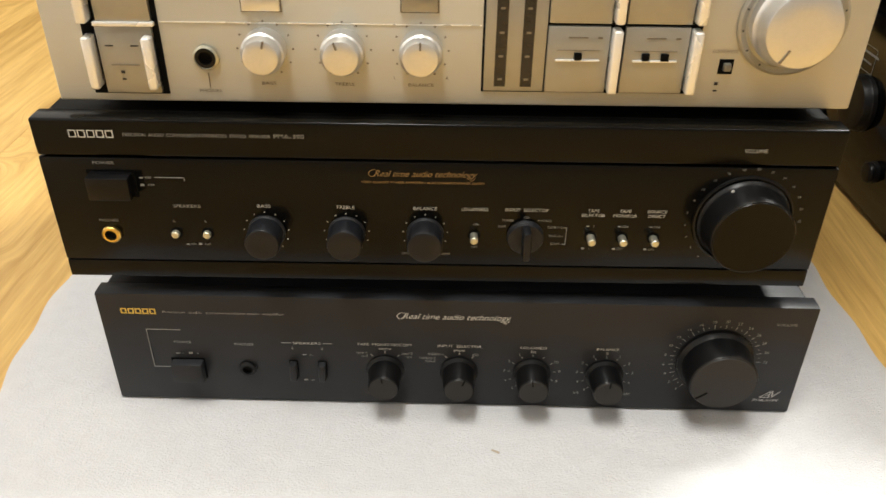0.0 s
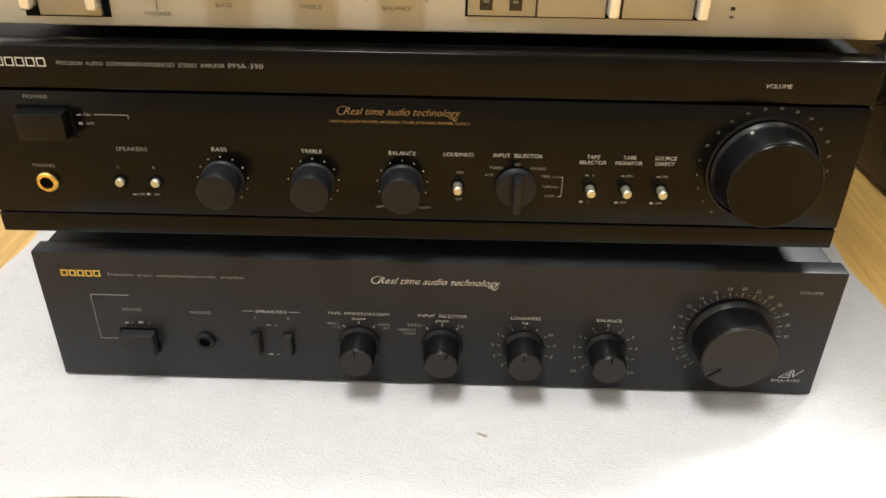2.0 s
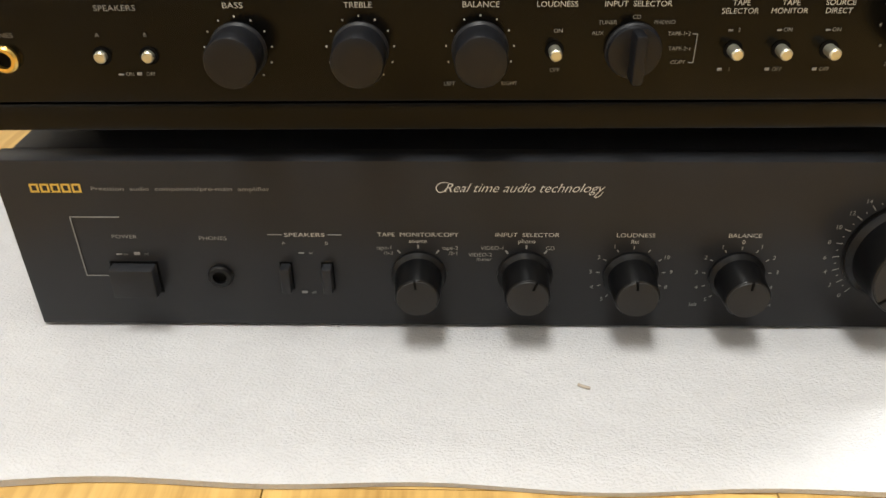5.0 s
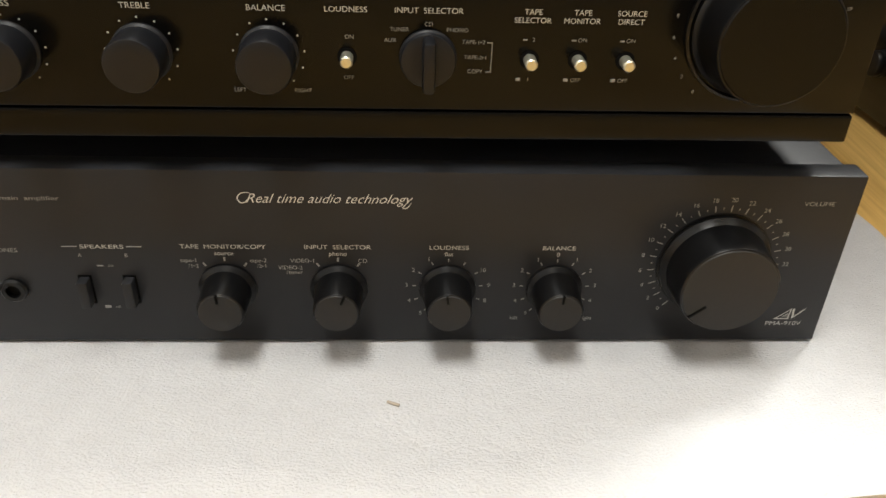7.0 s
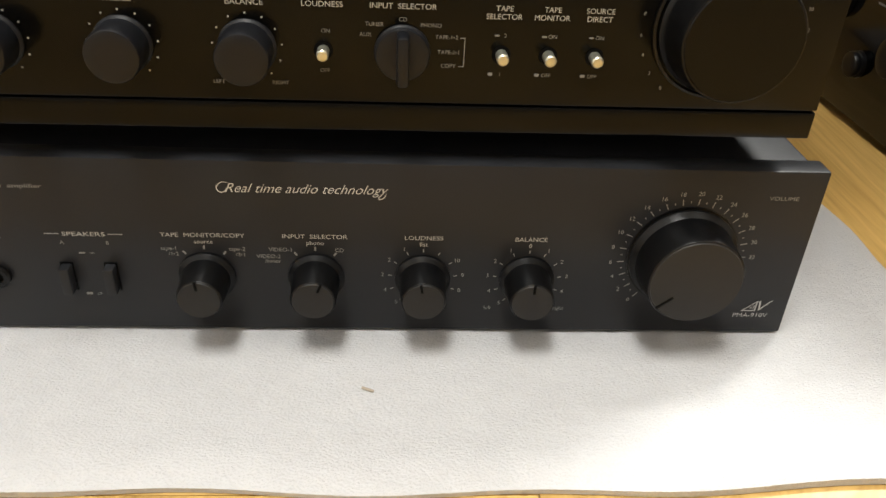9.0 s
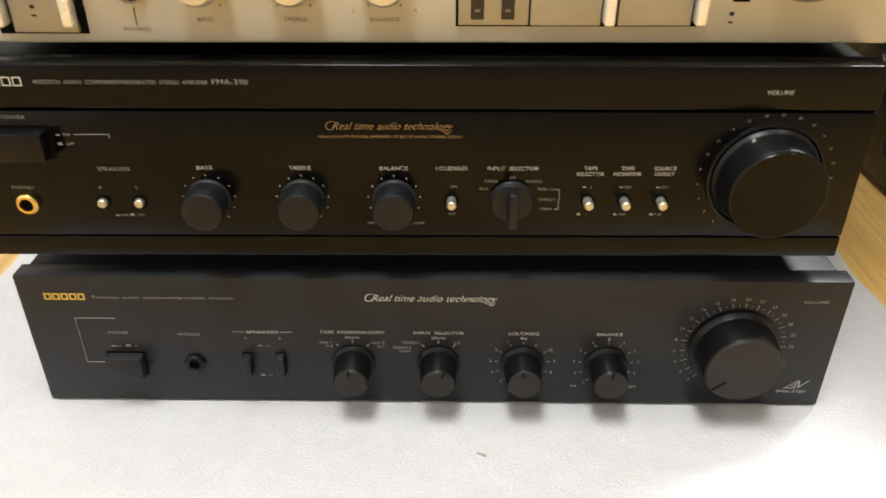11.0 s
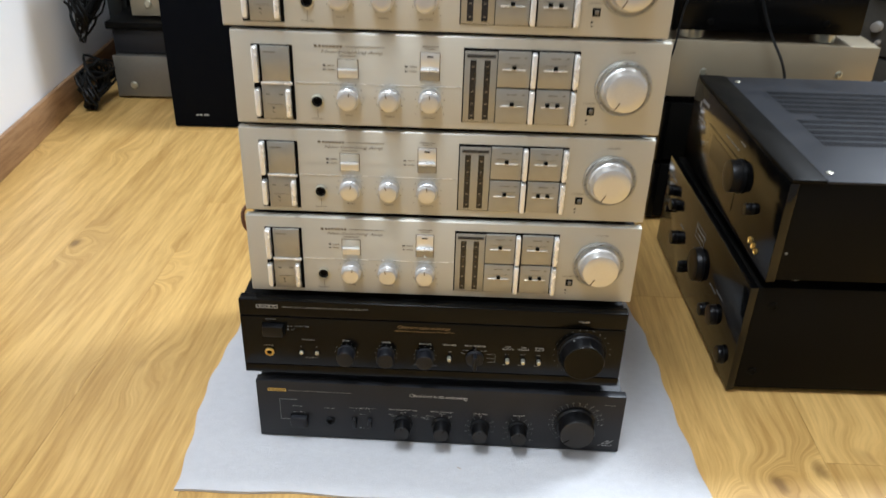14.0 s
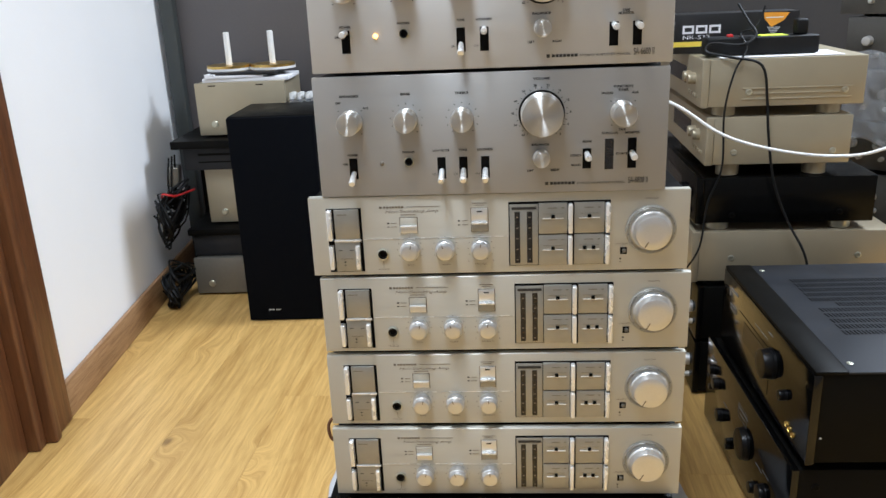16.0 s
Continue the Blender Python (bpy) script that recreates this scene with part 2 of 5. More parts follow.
LAMINATE = wood("oak_laminate", (0.67, 0.43, 0.145), (0.39, 0.22, 0.058), rough=0.36)
JAMB = wood("brown_wood", (0.17, 0.066, 0.024), (0.07, 0.026, 0.010), knots=False, rough=0.4, along=(1, 1, 0.06), size=0.7)
SKIRT = wood("skirting_wood", (0.40, 0.24, 0.12), (0.19, 0.10, 0.045), knots=False, rough=0.4, size=0.6)
FOAM = material("white_foam", (0.53, 0.53, 0.54), rough=0.32, vary=0.06, scale=110, stretch=(0.8, 1, 1), bump=0.0006, fine=9, rough_vary=0.08)
# second, coarser relief: pressed cells and shallow dents
fn, fl = FOAM.node_tree.nodes, FOAM.node_tree.links
cells, dents, relief = fn.new("ShaderNodeTexVoronoi"), fn.new("ShaderNodeTexNoise"), fn.new("ShaderNodeBump")
place = fn.new("ShaderNodeTexCoord")
cells.feature, cells.inputs["Scale"].default_value = "SMOOTH_F1", 420
dents.inputs["Scale"].default_value, dents.inputs["Detail"].default_value = 160, 5
both = fn.new("ShaderNodeMath")
both.operation, both.inputs[1].default_value = "MULTIPLY_ADD", 0.45
fl.new(place.outputs["Object"], cells.inputs["Vector"]), fl.new(place.outputs["Object"], dents.inputs["Vector"])
fl.new(cells.outputs["Distance"], both.inputs[0]), fl.new(dents.outputs["Fac"], both.inputs[2])
relief.inputs["Strength"].default_value, relief.inputs["Distance"].default_value = 1.0, 0.0004
fl.new(both.outputs[0], relief.inputs["Height"])
fine_relief = [k for k in fn if k.bl_idname == "ShaderNodeBump" and k != relief][0]
fl.new(relief.outputs[0], fine_relief.inputs["Normal"])
PLASTER = material("white_plaster", (0.89, 0.89, 0.89), rough=0.9, vary=0.02, scale=5, bump=0.0002, fine=60)
CEILING = material("ceiling_paint", (0.82, 0.82, 0.80), rough=0.9, vary=0.02, scale=4)
GREY = material("grey_board", (0.115, 0.105, 0.105), rough=0.6, vary=0.06, scale=6, fine=30)
BLACK_A = material("charcoal_paint", (0.0200, 0.0207, 0.0232), rough=0.36, vary=0.12, scale=30, bump=0.00003, fine=60, spec=0.2)
CAP_A = material("charcoal_cap", (0.0165, 0.0165, 0.0172), rough=0.5, vary=0.1, scale=60, spec=0.3)
CAP_B = material("blue_black_cap", (0.0065, 0.007, 0.009), rough=0.45, vary=0.1, scale=60, spec=0.3)
BLACK_B = material("black_gloss_paint", (0.0030, 0.0029, 0.0027), rough=0.2, vary=0.12, scale=30, bump=0.00002, fine=60, spec=0.15)
MIRROR_BLACK = material("mirror_black", (0.0025, 0.0025, 0.0025), rough=0.11, vary=0.12, scale=30, spec=0.42)
KNOB_BLACK = material("black_knob_plastic", (0.0032, 0.0032, 0.0036), rough=0.34, vary=0.15, scale=90, bump=0.00002, spec=0.25)
STEEL_BLACK = material("black_sheet_steel", (0.0046, 0.0043, 0.0037), rough=0.42, vary=0.15, scale=25, bump=0.00005, fine=40, spec=0.07)
DARK = material("dark_gap", (0.0015, 0.0015, 0.0015), rough=0.7, vary=0.1, spec=0.1)
RUBBER = material("black_rubber", (0.006, 0.006, 0.006), rough=0.6, vary=0.2, spec=0.25)
DULL = material("dull_silver_paint", (0.17, 0.16, 0.135), rough=0.4, metal=0.3, vary=0.06, scale=14)
ALU = material("champagne_aluminium", (0.548, 0.531, 0.462), rough=0.46, metal=0.62, vary=0.03, scale=12, stretch=(0.3, 1, 18), fine=20)
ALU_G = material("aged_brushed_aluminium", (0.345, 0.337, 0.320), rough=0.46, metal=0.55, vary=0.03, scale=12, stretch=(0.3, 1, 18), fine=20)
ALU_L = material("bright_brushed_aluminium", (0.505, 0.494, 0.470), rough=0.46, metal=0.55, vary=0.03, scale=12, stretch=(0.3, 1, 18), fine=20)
ALU_KNOB = material("satin_knob_aluminium", (0.68, 0.68, 0.675), rough=0.32, metal=0.75, vary=0.04, scale=60)
TURNED = material("turned_aluminium", (0.70, 0.69, 0.66), rough=0.50, metal=1.0, vary=0.03, scale=60)
# turned grooves run round the knobs; the panels are brushed sideways, which smears their gloss upright
for m, axis, strength, turn in ((TURNED, "Y", 1.0, 0.25), (ALU, "X", 0.85, 0.0), (ALU_G, "X", 0.85, 0.0), (ALU_L, "X", 0.85, 0.0)):
    tan = m.node_tree.nodes.new("ShaderNodeTangent")
    tan.direction_type, tan.axis = "RADIAL", axis
    pb = m.node_tree.nodes["Principled BSDF"]
    pb.inputs["Anisotropic"].default_value = strength
    pb.inputs["Anisotropic Rotation"].default_value = turn
    m.node_tree.links.new(tan.outputs[0], pb.inputs["Tangent"])
CASE_A = material("scuffed_grey_steel", (0.018, 0.019, 0.022), rough=0.4, vary=0.3, scale=35, bump=0.00006, fine=20, spec=0.22)
EDGE = material("dark_green_grey_steel", (0.045, 0.050, 0.048), rough=0.5, vary=0.1, scale=20)
FAR_FACE = material("grey_steel_face", (0.088, 0.083, 0.074), rough=0.36, metal=0.3, vary=0.08, scale=14)
NORTH = material("dark_backdrop_tone", (0.045, 0.042, 0.041), rough=0.8, vary=0.06, scale=5)
# grey chosen for what the metal fronts mirror, on a wall never in view
SOUTH = material("reflection_wall_grey", (0.24, 0.23, 0.22), rough=0.9, vary=0.03, scale=5)
PLATE = material("satin_grey_plate", (0.35, 0.342, 0.305), rough=0.33, metal=0.5, vary=0.04, scale=20)
CHROME = material("bright_lever", (0.86, 0.86, 0.84), rough=0.28, metal=0.45, vary=0.03)
SILVER_TOP = material("silver_switch", (0.80, 0.80, 0.78), rough=0.3, metal=0.6, vary=0.03)
METER = material("smoked_meter", (0.017, 0.015, 0.014), rough=0.2, vary=0.3, scale=300)
GOLD = material("champagne_gold_paint", (0.375, 0.325, 0.225), rough=0.33, metal=0.3, vary=0.05, scale=14, bump=0.00002, fine=60)
BRONZE = material("pale_bronze_paint", (0.335, 0.285, 0.195), rough=0.34, metal=0.3, vary=0.06, scale=14, bump=0.00002, fine=60)
BRASS = material("brass_ring", (0.75, 0.52, 0.16), rough=0.3, metal=1.0, vary=0.08)
PIN = material("nickel_pin", (0.55, 0.54, 0.44), rough=0.34, metal=0.8, vary=0.06)
PRINT_WHITE = material("white_print", (0.44, 0.44, 0.42), rough=0.6, vary=0.05, scale=200)
PRINT_GREY = material("grey_print", (0.22, 0.22, 0.215), rough=0.6, vary=0.05, scale=200)
PRINT_SOFT = material("soft_grey_print", (0.26, 0.26, 0.25), rough=0.6, vary=0.05, scale=200)
PRINT_SCRIPT = material("pale_script_print", (0.60, 0.60, 0.57), rough=0.6, vary=0.05, scale=200)
PRINT_GOLD = material("gold_print", (0.62, 0.42, 0.08), rough=0.5, vary=0.05, scale=200)
PRINT_BRONZE = material("bronze_print", (0.27, 0.165, 0.065), rough=0.5, vary=0.05, scale=200)
PRINT_DARK = material("dark_print", (0.022, 0.020, 0.018), rough=0.6, vary=0.05, scale=200)
PRINT_BROWN = material("faint_print", (0.17, 0.14, 0.10), rough=0.6, vary=0.05, scale=200)

# ---- structure ----
FLOOR_X0, FLOOR_X1, FLOOR_Y0, FLOOR_Y1 = -1.25, 4.2, -1.5, 1.62


def wall(name, x0, x1, y0, y1, z0, z1, mat, label):
    return tagged(obj(name, box(x0, x1, y0, y1, z0, z1), mat, 0), label, "wall", kind="structure")


tagged(obj("ceiling", box(-1.3, 4.3, -1.6, 1.72, 2.6, 2.7), CEILING, 0), "plain white painted ceiling", "ceiling", kind="structure")
# added wall out of view: darkens the panels' reflections, cuts bounce from the front
wall("wall_south", -1.3, 4.3, -1.60, -1.50, -0.02, 2.6, SOUTH, "unseen grey wall added to darken panel reflections and fill")
wall("wall_east", 4.2, 4.3, -1.5, 1.62, -0.02, 2.6, PLASTER, "plain white plaster wall")
# made dark to stand in for the unmodelled dark background behind the racks
wall("wall_north", -1.3, 4.3, 1.62, 1.72, -0.02, 2.6, NORTH, "plain wall darkened to stand in for dark things behind the racks")
# the side wall stands a little askew to the stack
WALL = pose(-0.925, 0.60, 0, 0, 0, 6.3)
west = tagged(obj("wall_west", box(-0.09, 0, -0.09, 1.02, 0, 2.6), PLASTER, 0), "white plaster side wall with a brown skirting board", "wall", kind="structure")
west.matrix_basis = WALL
skirt = box(0.0015, 0.013, -0.05, 1.01, 0.0, 0.078, 0.003)
skirt = tagged(obj("baseboard", skirt, SKIRT), "brown wood-grain skirting board along the white wall", "skirting board", kind="structure")
skirt.matrix_basis = WALL
wall("wall_southwest", -1.30, -1.25, -1.5, 0.50, -0.02, 2.6, PLASTER, "plain white plaster wall")
board = tagged(obj("backdrop_panel", box(-1.02, 0.36, 1.545, 1.565, 0.0, 2.2, 0.002), GREY), "tall dark grey flat board closing the far end", "panel", kind="structure")
tagged(obj("trim", box(-1.014, -0.972, 1.512, 1.544, 0.0, 2.2, 0.003), EDGE), "narrow dark upright edge strip of the grey board", "trim", kind="structure")

# door casing: stepped brown mouldings
casing = thing("door_1", "brown stained wooden door casing with stepped mouldings", "door frame", pose(-0.922, 0.512, 0, 0, 0, 6.3), kind="structure")
part("architrave", box(-0.02, 0.024, -0.035, 0.035, 0.0, 2.1, 0.006, 3), JAMB, casing)
part("moulding", box(-0.03, 0.032, -0.060, -0.0365, 0.0, 2.1, 0.005, 3), JAMB, casing)
part("moulding", box(-0.20, 0.012, -0.090, -0.0615, 0.0, 2.1, 0.004, 3), JAMB, casing)
part("jamb", box(-0.30, -0.01, -0.22, -0.0915, 0.0, 2.1, 0.003), JAMB, casing)

floor = tagged(obj("floor", box(FLOOR_X0, FLOOR_X1, FLOOR_Y0, FLOOR_Y1, -0.04, -0.0095), DARK, 0), "light oak laminate plank floor with knots", "floor", kind="structure")

# ---- white foam sheet under the stack ----


def foam_sheet():
    nx, ny, thick = 72, 60, 0.0052
    bm = bmesh.new()
    top, low = {}, {}
    for i in range(nx + 1):
        for j in range(ny + 1):
            u, v = i / nx, j / ny
            y = -0.090 + 0.55 * v
            left = -0.300 - 0.014 * math.sin(v * 2.6) + 0.004 * math.sin(11 * v + 1) + 0.0016 * math.sin(47 * v)
            right = 0.318 - 0.055 * v * v + 0.004 * math.sin(9 * v + 2) + 0.0016 * math.sin(41 * v)
            x = left + (right - left) * u
            y += (1 - v) * (0.012 * (u - 0.5) + 0.003 * math.sin(7 * u) + 0.0014 * math.sin(31 * u + 1))
            edge = min(u * 0.6, (1 - u) * 0.6, v * 0.5, (1 - v) * 0.5)
            soft = min(1.0, edge / 0.008)
            rise = 0.0016 * noise.noise((x * 14, y * 14, 0)) + 0.0007 * noise.noise((x * 70, y * 70, 3))
            rise *= 0.25 if abs(x) < 0.22 and y > -0.02 else 1
            lift = 0.004 * max(0, (0.02 - y) / 0.11) ** 2 * (0.5 + 0.5 * math.sin(8 * u + 0.6)) * 0.4
            top[i, j] = bm.verts.new((x, y, 0.0006 + lift + thick * (0.35 + 0.65 * soft ** 0.5) + rise * soft))
            low[i, j] = bm.verts.new((x, y, 0.0004))
    for i in range(nx):
        for j in range(ny):
            bm.faces.new((top[i, j], top[i + 1, j], top[i + 1, j + 1], top[i, j + 1]))
            bm.faces.new((low[i, j], low[i, j + 1], low[i + 1, j + 1], low[i + 1, j]))
    for i in range(nx):
        bm.faces.new((low[i, 0], low[i + 1, 0], top[i + 1, 0], top[i, 0]))
        bm.faces.new((low[i + 1, ny], low[i, ny], top[i, ny], top[i + 1, ny]))
    for j in range(ny):
        bm.faces.new((low[0, j + 1], low[0, j], top[0, j], top[0, j + 1]))
        bm.faces.new((low[nx, j], low[nx, j + 1], top[nx, j + 1], top[nx, j]))
    return tagged(obj("foam_sheet", bm, FOAM, 60), "white soft packing foam sheet lying on the oak floor", "foam sheet")


foam_sheet()
fleck = box(-0.0028, 0.0028, -0.0007, 0.0007, 0, 0.0008, 0.0003)
fleck = tagged(obj("crumb", fleck, material("brown_crumb", (0.40, 0.34, 0.27), 0.8)), "tiny brown crumb lying on the white foam", "crumb")
fleck.matrix_basis = pose(0.028, -0.040, 0.0062, 0, 0, -25)

# ---- parts common to the amplifiers ----


def knob(parent, x, z, base, front, length, mat, name="knob", skirt_len=0.004, pointer=None, pointer_mat=None, rim=0.0008, cap=None, seg=40):
    """A turned knob standing out of an upright front towards -y, slightly tapered, with a rounded front edge."""
    prof = [(base, 0.0), (base, -skirt_len), (base - rim, -skirt_len - rim), (front + (base - front) * 0.3, -skirt_len - 2.2 * rim),
            (front, -length + 1.4 * rim), (front - 0.5 * rim, -length + 0.4 * rim), (front - 1.6 * rim, -length), (front * 0.5, -length - 0.0001), (0, -length - 0.0001)]
    ob = part(name, spin(x, z, prof, seg), mat, parent, smooth=28)
    if cap:
        part("cap", spin(x, z, [(front - 0.9 * rim, -length + 0.0002), (front - 1.2 * rim, -length - 0.0003), (front * 0.5, -length - 0.00035), (0, -length - 0.00035)], seg), cap, ob)
    if pointer is not None:
        a = radians(pointer)
        own = bmesh.new()
        box(-0.0005, 0.0005, -length - 0.0007, -length + 0.0004, front * 0.55, front * 0.96, bm=own)
        bmesh.ops.transform(own, matrix=Matrix.Translation((x, 0, z)) @ Matrix.Rotation(a, 4, "Y"), verts=own.verts)
        part("pointer", own, pointer_mat, ob)
    return ob


def feet(parent, xs, ys, top, low, r, mat=None, name="foot"):
    for fx in xs:
        for fy in ys:
            part(name, upright(fx, fy, [(0, low), (r * 0.9, low), (r, low + 0.001), (r, top), (0, top)]), mat or RUBBER, parent)


def jack(parent, x, z, r, mat, hole=0.55):
    ob = part("headphone_socket", spin(x, z, [(r, 0), (r, -0.0015), (r * 0.85, -0.0024), (r * hole, -0.0024), (r * hole, 0.0)], 28), mat, parent)
    part("socket_hole", spin(x, z, [(r * hole, -0.0006), (0, -0.0005)], 20), DARK, ob)
    return ob


def swash(points, wide, parent, mat, y=-0.0004, steps=8):
    """A printed flourish: a thin flat stroke through points, thicker in its middle."""
    pts = [Vector((a, 0, b)) for a, b in points]
    line = []
    for i in range(len(pts) - 1):
        p0, p1, p2, p3 = pts[max(0, i - 1)], pts[i], pts[i + 1], pts[min(len(pts) - 1, i + 2)]
        for k in range(steps):
            t = k / steps
            line.append(0.5 * ((2 * p1) + (p2 - p0) * t + (2 * p0 - 5 * p1 + 4 * p2 - p3) * t * t + (3 * p1 - p0 - 3 * p2 + p3) * t ** 3))
    line.append(pts[-1])
    own, prev = bmesh.new(), None
    for i, c in enumerate(line):
        d = (line[min(i + 1, len(line) - 1)] - line[max(0, i - 1)]).normalized()
        n = Vector((-d.z, 0, d.x)) * wide * (0.35 + 0.65 * math.sin(math.pi * i / (len(line) - 1)))
        pair = [own.verts.new(c + n + Vector((0, y, 0))), own.verts.new(c - n + Vector((0, y, 0)))]
        if prev:
            own.faces.new((prev[0], prev[1], pair[1], pair[0]))
        prev = pair
    return part("flourish", own, mat, parent, smooth=0)


def script(parent, x, z, wide, high, mat):
    """The slanted motto with its flourishes on the first and last letters."""
    word("Real time audio technology", x, z, high, mat, parent, fit=wide, lean=0.45, thick=-0.012)
    l, r, h = x - wide / 2, x + wide / 2, high
    swash([(l + 0.55 * h, z + 0.62 * h), (l - 0.15 * h, z + 0.60 * h), (l - 0.62 * h, z + 0.10 * h), (l - 0.40 * h, z - 0.42 * h), (l + 0.10 * h, z - 0.40 * h), (l + 0.30 * h, z - 0.05 * h)], 0.055 * h, parent, mat)
    swash([(r - 0.62 * h, z - 0.72 * h), (r - 0.80 * h, z - 0.86 * h), (r - 0.60 * h, z - 0.98 * h), (r - 0.25 * h, z - 0.80 * h), (r + 0.02 * h, z - 0.35 * h)], 0.05 * h, parent, mat)


# ---- lower charcoal amplifier ----


def charcoal_amplifier():
    amp = thing("stereo_amplifier", "charcoal black slim stereo amplifier with gold brand mark on foam", "amplifier", pose(0.0008, 0, 0.006, 0, 0, 0.3))
    part("front_panel", box(-0.2195, 0.2205, 0, 0.012, 0.0012, 0.0858, 0.0009), BLACK_A, amp, "charcoal painted front panel")
    part("case", box(-0.2165, 0.2165, 0.0122, 0.300, 0.004, 0.0850, 0.0015), CASE_A, amp, "black sheet-steel case")
    feet(amp, (-0.17, 0.17), (0.05, 0.25), 0.005, -0.0006, 0.014)
    # brand mark as a plain gold shape, with the caption
    for i in range(5):
        x0 = -0.2055 + i * 0.00445
        part("brand_glyph", glyph(x0, x0 + 0.0038, 0.0710, 0.0752, 0.0009), PRINT_GOLD, amp, "gold brand mark", smooth=0)
    word("Precision  audio  component/pre-main  amplifier", -0.180, 0.0728, 0.0018, PRINT_GREY, amp, fit=0.075, align="LEFT")
    script(amp, 0.0005, 0.0735, 0.0665, 0.0042, PRINT_SCRIPT)
    part("power_outline", bars([(-0.1925, -0.171, 0.0588, 0.0592), (-0.1925, -0.1921, 0.0285, 0.0592), (-0.1925, -0.182, 0.0285, 0.0289)]), PRINT_GREY, amp)
    word("POWER", -0.171, 0.0492, 0.0019, PRINT_GREY, amp, fit=0.011)
    part("on_off_mark", bars([(-0.1765, -0.1740, 0.0398, 0.0404), (-0.1685, -0.1660, 0.0398, 0.0412)]), PRINT_GREY, amp)
    word("on", -0.1722, 0.0403, 0.0013, PRINT_GREY, amp), word("off", -0.1630, 0.0403, 0.0013, PRINT_GREY, amp)
    part("power_button", box(-0.1795, -0.1600, -0.0065, 0.002, 0.0205, 0.0352, 0.0007), BLACK_A, amp, "charcoal push button")
    part("button_gap", bars([(-0.1805, -0.1590, 0.0195, 0.0362)], y=-0.0003), DARK, amp)
    word("PHONES", -0.1325, 0.0485, 0.0019, PRINT_GREY, amp, fit=0.012)
    jack(amp, -0.132, 0.0290, 0.0056, KNOB_BLACK)
    part("bracket_line", bars([(-0.1085, -0.1025, 0.0503, 0.0506), (-0.0825, -0.0765, 0.0503, 0.0506)]), PRINT_GREY, amp)
    word("SPEAKERS", -0.0925, 0.0504, 0.0019, PRINT_WHITE, amp, fit=0.0175)
    word("A", -0.1020, 0.0462, 0.0017, PRINT_GREY, amp), word("B", -0.0833, 0.0462, 0.0017, PRINT_GREY, amp)
    word("on", -0.0905, 0.0412, 0.0014, PRINT_GREY, amp), word("off", -0.0910, 0.0200, 0.0014, PRINT_GREY, amp)
    part("on_off_mark", bars([(-0.0960, -0.0935, 0.0408, 0.0413), (-0.0965, -0.0940, 0.0195, 0.0207)]), PRINT_GREY, amp)
    for bx in (-0.1022, -0.0838):
        part("speaker_button", box(bx - 0.0021, bx + 0.0021, -0.0055, 0.002, 0.0225, 0.0355, 0.0006), BLACK_A, amp)
        part("button_gap", bars([(bx - 0.0028, bx + 0.0028, 0.0218, 0.0362)], y=-0.0003), DARK, amp)
    names = ("TAPE  MONITOR/COPY", "INPUT  SELECTOR", "LOUDNESS", "BALANCE")
    for bx, text, wide, turn, under in zip((-0.0435, 0.0035, 0.0500, 0.0965), names, (0.035, 0.0275, 0.0165, 0.0140), (-6, 22, -8, 2), ("source", "phono", "flat", "0")):
        knob(amp, bx, 0.0300, 0.0122, 0.0096, 0.0186, KNOB_BLACK, cap=CAP_A, pointer=turn, pointer_mat=DARK, skirt_len=0.0015)
        word(text, bx, 0.0507, 0.0020, PRINT_WHITE, amp, fit=wide)
        word(under, bx, 0.0475, 0.0020, PRINT_WHITE, amp)
    for bx in (-0.0435, 0.0035):
        part("tick_marks", dial(bx, 0.0300, 0.0137, 0.0157, -35, 35, 3), PRINT_SOFT, amp)
    word("tape-1", -0.0582, 0.0440, 0.0019, PRINT_SOFT, amp), word("/1\u25b82", -0.0565, 0.0412, 0.0018, PRINT_SOFT, amp)
    word("tape-2", -0.0296, 0.0440, 0.0019, PRINT_SOFT, amp), word("/2\u25b81", -0.0282, 0.0412, 0.0018, PRINT_SOFT, amp)
    word("VIDEO-1", -0.0112, 0.0440, 0.0019, PRINT_SOFT, amp), word("VIDEO-2", -0.0165, 0.0405, 0.0019, PRINT_SOFT, amp)
    word("/tuner", -0.0148, 0.0382, 0.0019, PRINT_SOFT, amp), word("CD", 0.0138, 0.0440, 0.0019, PRINT_SOFT, amp)
    for bx, left, right in ((0.0500, "12345", ("", "10", "9", "8", "")), (0.0965, "12345", ("1", "2", "3", "4", ""))):
        part("tick_marks", dial(bx, 0.0300, 0.0137, 0.0153, -140, 140, 11, 0.00025), PRINT_SOFT, amp)
        for i, c in enumerate(left):
            a = radians(-28 - 28 * i)
            word(c, bx + 0.0178 * math.sin(a), 0.0300 + 0.0170 * math.cos(a), 0.0020, PRINT_SOFT, amp)
        for i, c in enumerate(right):
            a = radians(28 + 28 * i)
            if c:
                word(c, bx + 0.0178 * math.sin(a), 0.0300 + 0.0170 * math.cos(a), 0.0020, PRINT_SOFT, amp)
    word("left", 0.0800, 0.0142, 0.0019, PRINT_SOFT, amp), word("right", 0.1125, 0.0142, 0.0019, PRINT_SOFT, amp)
    vx, vz = 0.1645, 0.0435
    part("knob_recess", spin(vx, vz, [(0.0248, -0.0003), (0.0248, -0.0009), (0.0238, -0.0009)], 56), KNOB_BLACK, amp)
    knob(amp, vx, vz, 0.0238, 0.0208, 0.0214, KNOB_BLACK, cap=CAP_A, name="volume_knob", pointer=-130, pointer_mat=DARK, rim=0.0011, seg=64, skirt_len=0.002)
